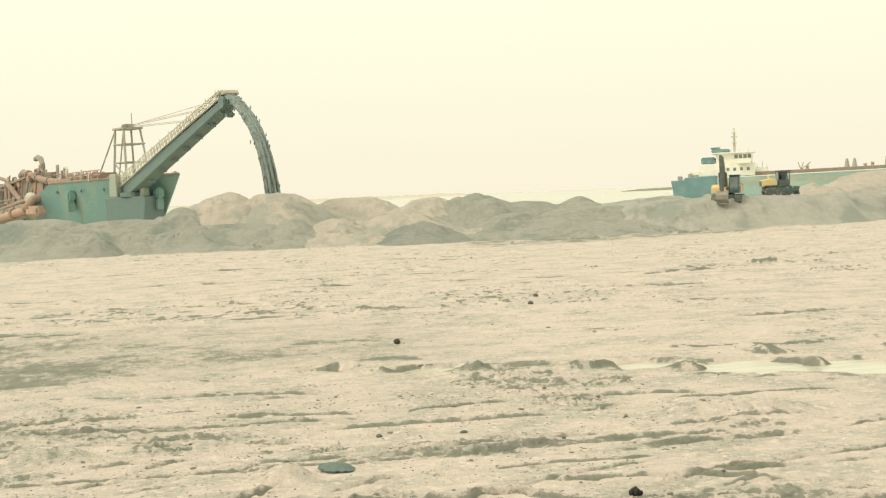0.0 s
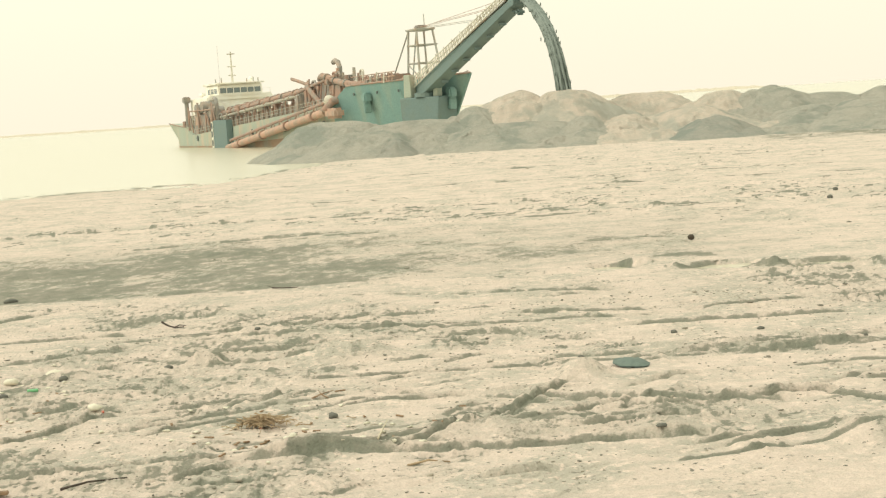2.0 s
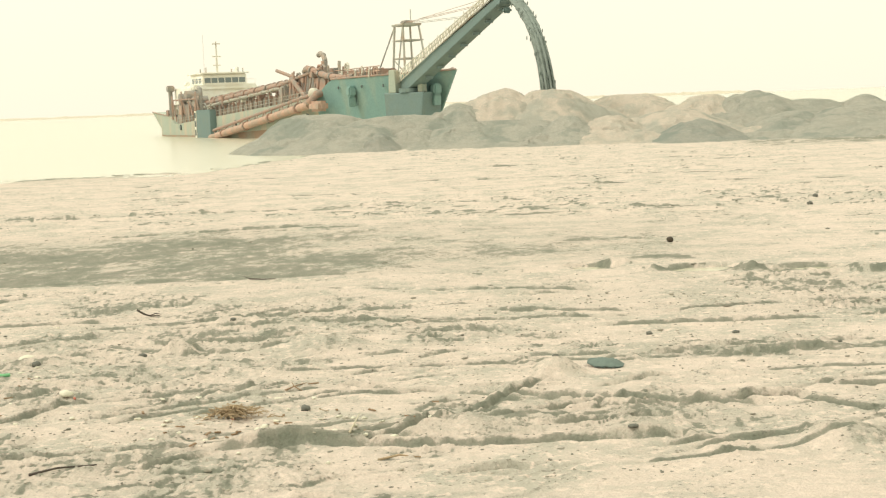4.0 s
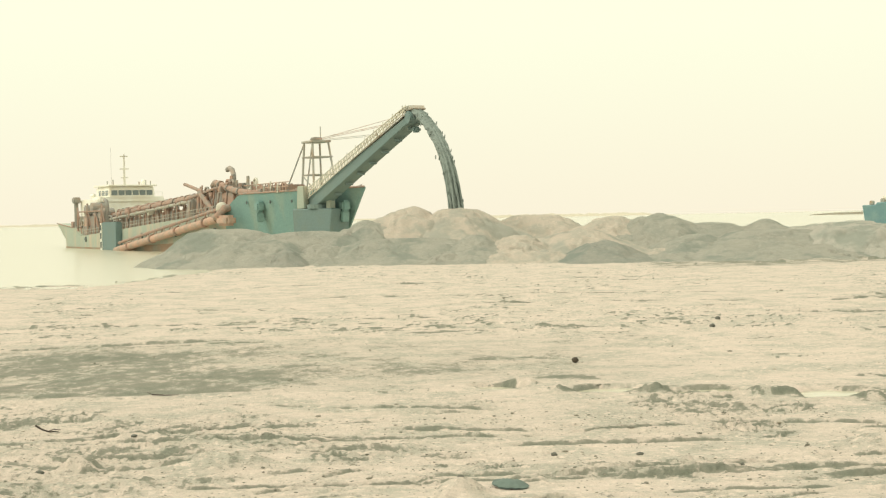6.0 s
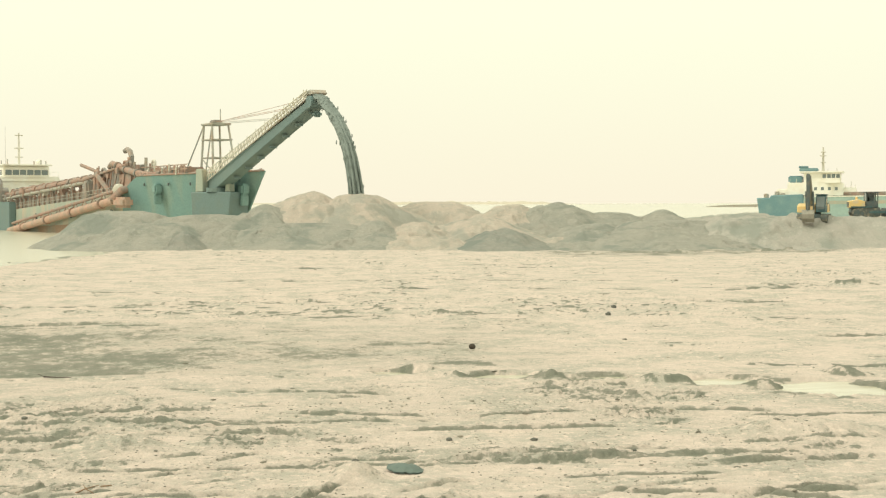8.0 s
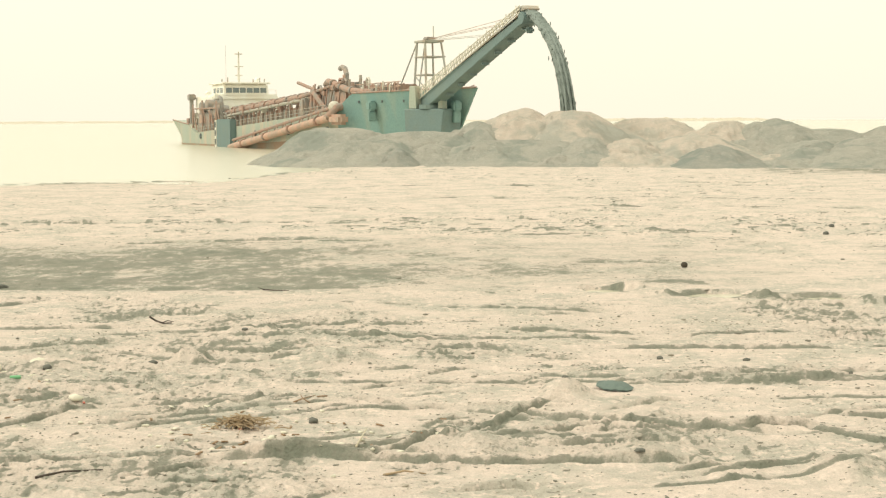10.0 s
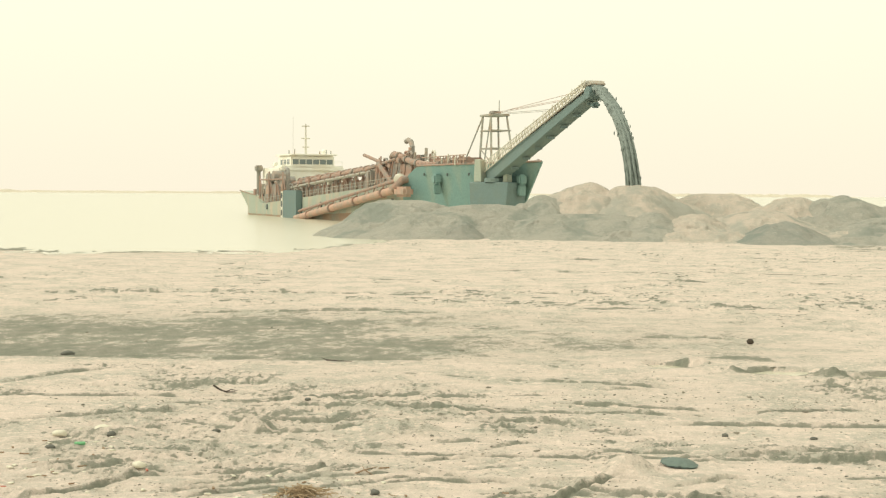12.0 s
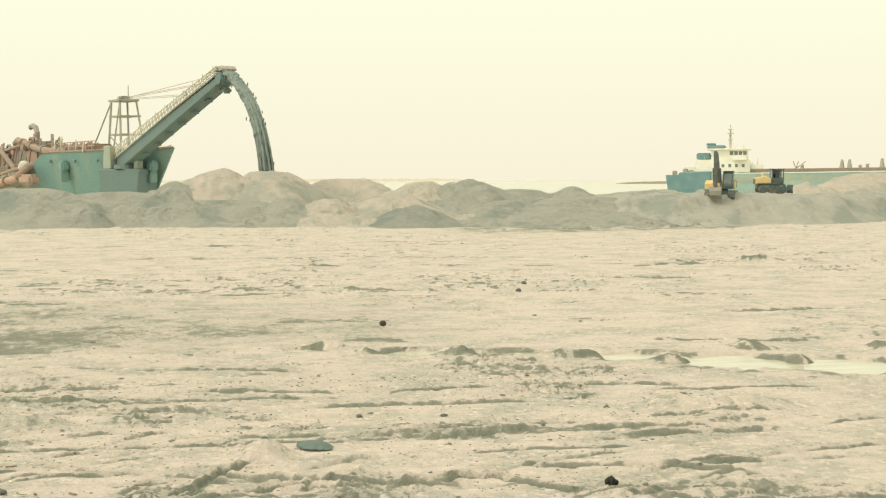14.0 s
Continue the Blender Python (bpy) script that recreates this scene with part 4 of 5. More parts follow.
for y0, f in ((-0.4, 0.82), (0.4, 0.82), (0.0, 0.9)):
    end = Vector((128.6, -4.0, 7.2)).lerp(Vector((160.4, -4.0, 17.1)), f)
    part("stay_rope", tube([(120.6, y0, 16.6), (end.x, end.y + y0, end.z + 1.4)], 0.035, 5), RUST_RED, ship)

# smaller fittings along the deck
_fr = random.Random(17)


def fitting(u, y, z, size):
    k = _fr.random()
    m = _fr.choice((RUST, RUST, DARK_DECK, STEEL_GREY, RUST_RED, STEEL_PALE))
    h = size * _fr.uniform(0.6, 1.5)
    if k < 0.35:
        w = size * _fr.uniform(0.4, 0.9)
        part("deck_box", box(u - w, y - w, z, u + w, y + w, z + h, 0.08), m, ship)
    elif k < 0.7:
        part("deck_post", tube([(u, y, z), (u + _fr.uniform(-0.3, 0.3), y, z + 1.6 * h)], 0.12 + 0.1 * size, 7), m, ship)
    else:
        d = _fr.uniform(0.8, 2.0)
        part("pipe_bend", tube([(u, y, z), (u, y, z + h), (u + 0.3, y, z + h + 0.3), (u + d, y, z + h + 0.3), (u + d + 0.3, y, z + h), (u + d + 0.3, y, z)], 0.14 + 0.05 * size, 8), m, ship)


for k in range(46):
    u = 31 + k * 1.5 + _fr.uniform(-0.5, 0.5)
    fitting(u, _fr.uniform(-7.6, -3), 5.0 + (u - 30) * 0.045, _fr.uniform(0.5, 1.1))
for k in range(34):
    u = _fr.uniform(82, 106)
    fitting(u, _fr.uniform(-7.6, -3), 7.5 + (u - 82) * 0.12, _fr.uniform(0.6, 1.5))
for k in range(16):
    fitting(_fr.uniform(106, 121), _fr.uniform(-5, -1), 8.9, _fr.uniform(0.4, 0.8))
for k in range(22):
    fitting(_fr.uniform(6, 30), _fr.uniform(-8.4, -5.5), 4.4, _fr.uniform(0.6, 1.6))

# mast tower over the conveyor foot
tower = part("tower_platform", box(117.6, -1.5, 16.1, 121.8, 1.5, 16.4, 0.05), STEEL_GREY, ship, "weathered lattice tower with a top platform")
for p, q, r in (((117.6, -1.5, 9.0), (118.1, -1.2, 16.2), 0.17), ((117.9, 1.5, 9.0), (118.2, 1.2, 16.2), 0.15), ((122.2, -1.5, 9.0), (121.2, -1.2, 16.2), 0.17),
                ((123.4, 1.5, 9.0), (121.4, 1.2, 16.2), 0.15), ((111.0, -1.5, 9.0), (118.0, -1.2, 16.0), 0.11), ((119.4, -1.5, 9.2), (121.2, -1.2, 16.2), 0.11)):
    part("tower_leg", tube([p, q], r, 7), STEEL_GREY, tower)
for z in (11.3, 13.9):
    part("tower_beam", box(117.8, -1.5, z, 121.9, -1.3, z + 0.2, 0.03), STEEL_GREY, tower)
    part("tower_beam", box(118.0, 1.3, z, 122.4, 1.5, z + 0.2, 0.03), STEEL_GREY, tower)
    part("tower_beam", box(117.8, -1.5, z, 118.0, 1.5, z + 0.2, 0.03), STEEL_GREY, tower)
    part("tower_beam", box(121.8, -1.5, z, 122.0, 1.5, z + 0.2, 0.03), STEEL_GREY, tower)
part("tower_brace", tube([(117.8, -1.4, 11.3), (122, -1.4, 9.2)], 0.09, 6), STEEL_GREY, tower)
part("sheave_block", box(119.0, -0.7, 16.4, 120.6, 0.7, 16.9, 0.15), DARK_DECK, tower)
part("light_pole", tube([(121.4, 0, 16.4), (121.4, 0, 18.4)], 0.07, 5), STEEL_GREY, tower)

# conveyor boom
CY = -4.0
CA, CB = Vector((128.6, CY, 7.2)), Vector((160.4, CY, 17.1))
along = (CB - CA).normalized()
upn = Vector((0, -1, 0)).cross(along) * -1
upn = upn if upn.z > 0 else -upn
boom_root = part("conveyor_boom", prism([(CA.x, CA.z - 1.2), (CB.x, CB.z - 0.75), (CB.x + 0.5, CB.z + 0.35), (CA.x - 1.0, CA.z + 0.7)], CY - 1.0, CY + 1.0, 0.08), BOOM, ship, "dark green conveyor boom with a pale lattice walkway")
for k in range(7):
    p = CA.lerp(CB, 0.25 + k * 0.12) - Vector((0, 0, 1.35 - 0.06 * k))
    part("idler_bracket", box(p.x - 0.15, CY - 0.5, p.z - 0.22, p.x + 0.15, CY + 0.5, p.z + 0.1, 0.03), BOOM, boom_root)
for side in (-1.25, 1.25):
    tr = bmesh.new()
    n = 34
    for k in range(n):
        p, q = CA.lerp(CB, k / n), CA.lerp(CB, (k + 1) / n)
        lo, hi = 0.6, 2.0 - 0.6 * k / n
        tube([p + Vector((0, side, lo)), p + Vector((0, side, hi))], 0.07, 5, tr)
        tube([p + Vector((0, side, lo)), q + Vector((0, side, hi))], 0.05, 5, tr)
        if k % 3 == 0:
            tube([p + Vector((0, side, hi)), p + Vector((0, side, hi + 0.3))], 0.06, 5, tr)
    for h in (0.6, 1.3, 2.0):
        tube([CA + Vector((0, side, h)), CB + Vector((0, side, 0.6 + (h - 0.6) * 0.5))], 0.08, 5, tr)
    part("walkway_truss", tr, STEEL_PALE, boom_root, "pale lattice walkway railing")
bl = bmesh.new()
prism([(CA.x, CA.z + 1.0), (CB.x, CB.z + 0.6), (CB.x, CB.z + 0.75), (CA.x, CA.z + 1.15)], CY - 0.8, CY + 0.8, 0, bl)
part("belt", bl, STEEL_GREY, boom_root)
part("head_pulley", tube([(CB.x + 0.3, CY - 1.2, CB.z - 0.1), (CB.x + 0.3, CY + 1.2, CB.z - 0.1)], 0.75, 16), BOOM, boom_root)
part("head_hood", prism([(CB.x - 2.6, CB.z + 0.9), (CB.x + 0.2, CB.z + 1.4), (CB.x + 1.0, CB.z + 1.0), (CB.x + 0.9, CB.z + 0.8), (CB.x - 2.4, CB.z + 0.6)], CY - 1.0, CY + 1.0, 0.05), STEEL_GREY, boom_root)
part("belt_scraper", box(CB.x - 0.2, CY - 0.5, CB.z - 1.9, CB.x + 0.7, CY + 0.5, CB.z - 1.2, 0.2), BOOM, boom_root)
for y in (-0.9, 0.9):
    part("hoist_rope", tube([(121, y, 16.4), (CA.lerp(CB, 0.7).x, CY + y, CA.lerp(CB, 0.7).z + 1.4)], 0.035, 5), STEEL_GREY, boom_root)
# conveyor pedestal on the bow
BOWSIDE = Matrix.Translation((130.2, -4.2, 0)) @ Matrix.Rotation(radians(27), 4, "Z")
ped = part("pedestal", prism([(-3.6, 6.4), (3.6, 6.4), (3.2, 3.0), (-3.4, 3.0)], -1.5, 2.6, 0.12), BOOM, ship, "dark green conveyor pedestal on the bow")
ped.matrix_basis = BOWSIDE
for x0, x1, z0, z1 in ((-3.1, -1.7, 6.4, 9.6), (2.2, 3.0, 6.4, 9.0)):
    part("pedestal_post", prism([(x0, z0), (x1, z0), (x1 - 0.15, z1), (x0 + 0.15, z1)], -1.1, 0.1, 0.08), HULL_PALE, ped, "pale grey steel column")
part("turntable", tube([(0.2, -0.2, 6.4), (0.2, -0.2, 7.0)], 1.6, 18), BOOM, ped)
for u, z in ((114.5, 6.6), (133.2, 6.4)):
    y = -half_breadth(u, 0) * 0.96 - 0.05
    an = part("anchor", box(u - 0.8, y - 0.9, z - 0.4, u + 0.8, y + 0.3, z + 1.1, 0.25), HULL, ship, "green-painted anchor in its recess")
    part("anchor_fluke", box(u - 0.35, y - 0.8, z - 1.9, u + 0.35, y + 0.3, z - 0.4, 0.12), HULL, an)


# small things on the hull and house
for u in (100, 103.5, 111, 117, 122):
    part("porthole", tube([(u, -half_breadth(u, 0) - 0.03, 6.4 if u < 108 else 7.6), (u, -half_breadth(u, 0) + 0.1, 6.4 if u < 108 else 7.6)], 0.22, 12), BLACK, hull)
for u in (20, 40, 60, 80, 100):
    part("fender_tyre", tube([(u, -9.2, 1.4 + u * 0.02), (u, -8.95, 1.4 + u * 0.02)], 0.55, 14), BLACK, hull, "black tyre fender on the hull")
for k in range(7):
    z = 1.6 + k * 0.75
    u = 133.0 - (9 - z) * 0.7
    part("draught_mark", box(u - 0.9, -half_breadth(u - 1, 0) * 0.86 - 0.5, z, u - 0.5, -half_breadth(u - 1, 0) * 0.86 - 0.42, z + 0.35, 0), STEEL_PALE, hull)
for y in (-6.0, 6.0):
    part("liferaft", tube([(14, y, 10.6), (15.6, y, 10.6)], 0.45, 12), WHITE, house, "white liferaft canister")
for y in (-4.8, -1.6, 1.6, 4.8):
    part("lower_window", box(21.98, y - 0.45, 7.0, 22.06, y + 0.45, 7.9, 0.02), WINDOW, house)
for k in range(9):
    part("house_rail_post", tube([(22.3, -6.4 + k * 1.6, 10.3), (22.3, -6.4 + k * 1.6, 11.2)], 0.04, 5), WHITE, house)
part("house_rail", tube([(22.3, -6.5, 11.2), (22.3, 6.5, 11.2)], 0.04, 5), WHITE, house)

# falling sand: one thick uneven curtain
def fall(f):
    """The middle of the falling sand, from the belt's end to the heap."""
    d = 12.4 * f**1.4
    return Vector((CB.x + 0.3 + 11.0 * (1 - math.exp(-d / 5.2)), CY, CB.z + 0.8 - d))


def falling_sand():
    b = bmesh.new()
    rng = random.Random(3)
    rows = []
    n, sides = 64, 18
    for i in range(n + 1):
        f = i / n
        c = fall(f)
        w, t = 0.85 - 0.3 * max(0, f - 0.35), 0.66 - 0.32 * max(0, f - 0.35)
        ring = []
        for k in range(sides):
            a = k * math.tau / sides
            q = 1 + 0.22 * noise.noise(Vector((math.cos(a) * 2, math.sin(a) * 2, f * 26))) + 0.2 * f * noise.noise(Vector((math.cos(a) * 5, math.sin(a) * 5, f * 60)))
            ring.append(b.verts.new(c + Vector((math.cos(a) * t * q, math.sin(a) * w * q, 0.25 * noise.noise(Vector((a, f * 40, 5)))))))
        rows.append(ring)
    for p, q in zip(rows, rows[1:]):
        for k in range(sides):
            b.faces.new((p[k], p[(k + 1) % sides], q[(k + 1) % sides], q[k]))
    b.faces.new(rows[0][::-1])
    b.faces.new(rows[-1])
    for k in range(9):
        a0 = k * math.tau / 9
        f0 = 0.3 + 0.03 * (k % 4)
        pts = []
        for i in range(15):
            f = f0 + (1.0 - f0) * i / 14
            sp = 0.5 + 0.35 * (f - f0)
            pts.append(fall(f) + Vector((sp * math.cos(a0) + 0.14 * noise.noise(Vector((k, f * 9, 0))), 1.1 * sp * math.sin(a0) + 0.14 * noise.noise(Vector((k, f * 9, 7))), 0)))
        tube(pts, 0.2, 7, b, 0.13)
    for _ in range(700):
        f = rng.uniform(0.12, 1)
        g = lump(0.08, 0.08, 0.26, rng.random(), 0.3, 1)
        off = fall(f) + Vector((rng.gauss(0, 0.22), rng.gauss(0, 0.35), 0))
        for v in g.verts:
            v.co += off
        merge_fast(b, g)
    ob = part("falling_sand", b, FALLING)
    ob.matrix_basis = SHIP
    tagged(ob, "thick stream of wet grey sand pouring from the conveyor", "sand stream", kind="stuff")


def merge_fast(b, g):
    new_v = {v: b.verts.new(v.co) for v in g.verts}
    for f in g.faces:
        b.faces.new([new_v[v] for v in f.verts])
    g.free()


falling_sand()

# ---------- the second ship ----------
ship2 = thing("cargo_ship", pose(144.6, 426, 0, 0, 0, -22.7), "blue and sea-green cargo ship with a white bridge house", "ship")


def hull2(x0, x1, top0, top1):
    return prism([(x0, -1), (x1, -1), (x1, top1), (x0, top0)], -7.5, 7.5, 0.25)


part("stern_hull", prism([(1, -1), (13, -1), (13, 6.9), (4, 6.6), (3.6, 5.9), (0, 5.9)], -7.5, 7.5, 0.2), BLUE, ship2, "dark blue stern hull")
part("hull", hull2(13.01, 100, 6.2, 7.2), BLUE_PALE, ship2, "haze-paled sea-green hull side")
part("bulwark", prism([(13.2, 6.0), (99.5, 7.0), (99.5, 7.3), (13.2, 6.3)], -7.62, -7.44, 0), WHITE, ship2, "white line along the deck edge")
part("hatch_coaming", prism([(21, 6.4), (98, 7.3), (98, 8.0), (21, 7.5)], -5.5, 5.5, 0.1), RUST, ship2, "brown hatch coaming")
part("hull_stripe", prism([(13.2, 4.0), (99.5, 4.8), (99.5, 5.6), (13.2, 5.0)], -7.56, -7.46, 0), HULL_PALE, ship2)
sup = part("bridge_house", box(8.5, -6.5, 6.5, 24, 6.5, 10.2, 0.15), WHITE, ship2, "white bridge house in stepped decks")
part("upper_deck", box(13.0, -6, 10.2, 23.2, 6, 13.0, 0.15), WHITE, sup)
part("bridge_roof", box(11.8, -7, 13.0, 24, 7, 13.4, 0.05), WHITE, sup)
for k in range(4):
    part("window", box(18.2 + k * 1.25, -6.06, 11.5, 19.2 + k * 1.25, -5.96, 12.6, 0.02), WINDOW, sup)
for k in range(5):
    part("window", box(14 + k * 1.9, -6.56, 8.0, 14.8 + k * 1.9, -6.46, 8.9, 0.02), WINDOW, sup)
part("lower_house", box(5.5, -5.5, 6.3, 8.5, 5.5, 8.4, 0.15), WHITE, sup)
part("bridge_wing", box(19.0, -8.2, 10.0, 23.0, 8.2, 10.9, 0.08), WHITE, sup)
part("fore_house", box(24, -5, 6.8, 27.5, 5, 8.8, 0.15), WHITE, sup)
for x in (9.2, 11.0, 12.6, 24.6, 26.0, 27.2):
    part("rail_post", tube([(x, -6, 8.6 if x > 24 else 10.2), (x, -6, 9.6 if x > 24 else 11.2)], 0.06, 5), STEEL_PALE, sup)
for x, z in ((19.5, 14.2), (22.0, 14.6), (26.0, 10.6)):
    part("aerial", tube([(x, 2, 8.6), (x, 2, z)], 0.07, 5), STEEL_PALE, sup)
part("funnel", box(8.6, -3, 10.2, 12.6, 3, 12.2, 0.3), BLUE, ship2, "blue-grey funnel casing")
part("funnel_top", box(11.6, -4, 13.4, 17.0, 1, 14.4, 0.3), BLUE, ship2)
part("funnel_cap", box(11.4, -3.4, 14.4, 14.2, 0, 15.0, 0.2), BLUE, ship2)
mast2 = part("signal_mast", tube([(18.2, 0, 13.4), (18.2, 0, 20.4)], 0.42, 8, None, 0.2), STEEL_PALE, ship2, "grey signal mast with crosstrees")
for z, w in ((16.0, 1.4), (17.8, 1.8), (18.9, 1.4)):
    part("crosstree", box(18.2 - w * 0.5, -w * 0.6, z, 18.2 + w * 0.5, w * 0.6, z + 0.25, 0.05), STEEL_PALE, mast2)
for x, h in ((2.5, 1.2), (5.5, 1.8), (7.2, 1.4)):
    part("stern_gear", box(x - 0.6, -6.4, 5.8, x + 0.7, -4, 5.9 + h, 0.2), STEEL_GREY, ship2)
for x, h in ((49.5, 2.5), (51.6, 2.5), (60.5, 2.8), (62.6, 2.8), (38.5, 1.2), (54.5, 1.0), (56.5, 1.3)):
    v = part("ventilator", tube([(x, -4, 7.2), (x, -4, 7.2 + h)], 0.85 if h > 2 else 0.6, 10, None, 0.4), STEEL_GREY, ship2, "grey deck ventilator post")
    part("ventilator_head", tube([(x, -4, 7.2 + h), (x, -4, 7.6 + h)], 0.42 if h > 2 else 0.75, 10, None, 0.3), STEEL_GREY, v)
for x in (36, 37.5, 39.5):
    part("deck_derrick", tube([(36.8, -3, 7.6), (x, -3, 9.6)], 0.12, 5), RUST, ship2)
r2 = bmesh.new()
for k in range(40):
    tube([(24 + k * 1.9, -7.2, 6.4 + k * 0.02), (24 + k * 1.9, -7.2, 7.4 + k * 0.02)], 0.06, 5, r2)
tube([(24, -7.2, 7.4), (98, -7.2, 8.1)], 0.07, 5, r2)
part("deck_rail", r2, STEEL_GREY, ship2)

# low barge line left of the second ship
part_root = thing("moored_barge", pose(405, 1340, -0.1, 0, 0, -18), "long low dark barge lying far out on the water", "barge")
part("barge_hull", prism([(0, 0.3), (1.5, -0.4), (46, -0.4), (47, 2.4), (22, 2.0), (8, 1.2)], -3.5, 3.5, 0.1), STEEL_GREY, part_root)


# ---------- the excavator ----------
def track_loop(length, h, y0, y1):
    prof = []
    for k in range(9):
        a = math.pi / 2 + math.pi * k / 8
        prof.append((-length / 2 + h / 2 + h / 2 * math.cos(a), h / 2 + h / 2 * math.sin(a)))
    for k in range(9):
        a = -math.pi / 2 + math.pi * k / 8
        prof.append((length / 2 - h / 2 + h / 2 * math.cos(a), h / 2 + h / 2 * math.sin(a)))
    return prism(prof, y0, y1, 0.03)


def crawler(root, length, h, gauge, width):
    for side in (-1, 1):
        c = side * gauge / 2
        tr = part("track", track_loop(length, h, c - width / 2, c + width / 2), TRACK, root, "muddy steel crawler track")
        sh = bmesh.new()
        for k in range(int(length / 0.22)):
            x = -length / 2 + h / 2 + k * 0.22
            if x > length / 2 - h / 2:
                break
            box(x, c - width / 2 - 0.02, h - 0.01, x + 0.12, c + width / 2 + 0.02, h + 0.05, 0, sh)
            box(x, c - width / 2 - 0.02, -0.04, x + 0.12, c + width / 2 + 0.02, 0.01, 0, sh)
        part("track_shoes", sh, BLACK, tr)
        for x in (-length / 2 + h / 2, length / 2 - h / 2, -0.5, 0.5):
            r = h * 0.36 if abs(x) > 0.6 else h * 0.2
            part("wheel", tube([(x, c - width / 2 - 0.05, h / 2 - (0 if abs(x) > 0.6 else 0.12)), (x, c + width / 2 + 0.05, h / 2 - (0 if abs(x) > 0.6 else 0.12))], r, 14), BLACK, tr)


def excavator(m):
    """It faces local +x, its cab on its left (+y)."""
    ob = thing("excavator", m, "yellow and dark teal crawler excavator with its boom raised", "excavator")
    crawler(ob, 3.9, 0.9, 2.5, 0.6)
    part("undercarriage", box(-1.2, -0.95, 0.35, 1.2, 0.95, 0.95, 0.08), BLACK, ob)
    part("slew_ring", tube([(0, 0, 0.9), (0, 0, 1.08)], 0.7, 20), BLACK, ob)
    part("house", prism([(-2.0, 1.08), (1.3, 1.08), (1.3, 1.75), (0.2, 2.05), (-2.0, 2.05)], -1.62, 0.25, 0.06), YELLOW, ob, "yellow engine housing")
    part("left_housing", prism([(-2.0, 1.08), (-0.3, 1.08), (-0.3, 1.95), (-2.0, 1.95)], 0.26, 1.35, 0.06), YELLOW, ob)
    part("counterweight", box(-2.6, -1.35, 1.1, -2.0, 1.35, 2.1, 0.15), BLACK, ob)
    cab = part("cab", prism([(-0.28, 1.1), (1.35, 1.1), (1.45, 1.7), (1.1, 2.9), (-0.28, 2.95)], 0.32, 1.34, 0.05), DARK_TEAL, ob, "dark teal cab with dark glass")
    part("front_glass", prism([(1.36, 1.3), (1.5, 1.72), (1.2, 2.75), (1.17, 2.74), (1.45, 1.72), (1.34, 1.32)], 0.42, 1.24, 0), WINDOW, cab)
    part("side_glass", prism([(-0.1, 1.8), (1.25, 1.8), (1.02, 2.75), (-0.1, 2.78)], 1.335, 1.36, 0), WINDOW, cab)
    part("roof", box(-0.35, 0.26, 2.93, 1.2, 1.4, 3.03, 0.04), DARK_TEAL, cab)
    part("exhaust", tube([(-1.2, -0.8, 2.0), (-1.2, -0.8, 2.6)], 0.07, 8), BLACK, ob)
    boom = part("boom", prism([(0.6, 1.5), (1.0, 1.45), (1.9, 3.4), (2.75, 4.75), (2.6, 5.0), (2.3, 4.9), (1.3, 3.7)], -0.5, -0.02, 0.05), BOOM_STEEL, ob, "raised boom with dark stained yellow paint")
    part("boom_cylinder", tube([(1.25, -0.62, 1.4), (1.9, -0.62, 3.3)], 0.1, 10), BLACK, boom)
    part("boom_cylinder", tube([(1.25, 0.1, 1.4), (1.9, 0.1, 3.3)], 0.1, 10), BLACK, boom)
    part("stick_cylinder", tube([(1.6, -0.26, 4.0), (2.9, -0.26, 5.1)], 0.09, 10), BLACK, boom)
    stick = part("stick", prism([(2.5, 4.95), (2.95, 5.15), (3.05, 4.7), (2.95, 1.25), (2.72, 1.25), (2.55, 4.3)], -0.44, -0.08, 0.04), BLACK, ob, "dark stick hanging straight down")
    part("bucket_link", tube([(2.95, -0.26, 2.1), (3.25, -0.26, 1.25)], 0.06, 8), BLACK, stick)
    part("bucket", prism([(2.7, 1.40), (3.2, 1.32), (3.55, 0.95), (3.5, 0.46), (3.0, 0.08), (2.5, 0.12), (2.45, 0.31), (2.95, 0.42), (3.05, 0.72), (2.65, 1.02)], -0.85, 0.4, 0.03), BUCKET, ob, "worn grey digging bucket")
    for k in range(5):
        y = -0.8 + k * 0.28
        part("bucket_tooth", prism([(2.5, 0.12), (2.45, 0.28), (2.2, 0.16)], y, y + 0.1, 0), BUCKET, ob)
    return ob


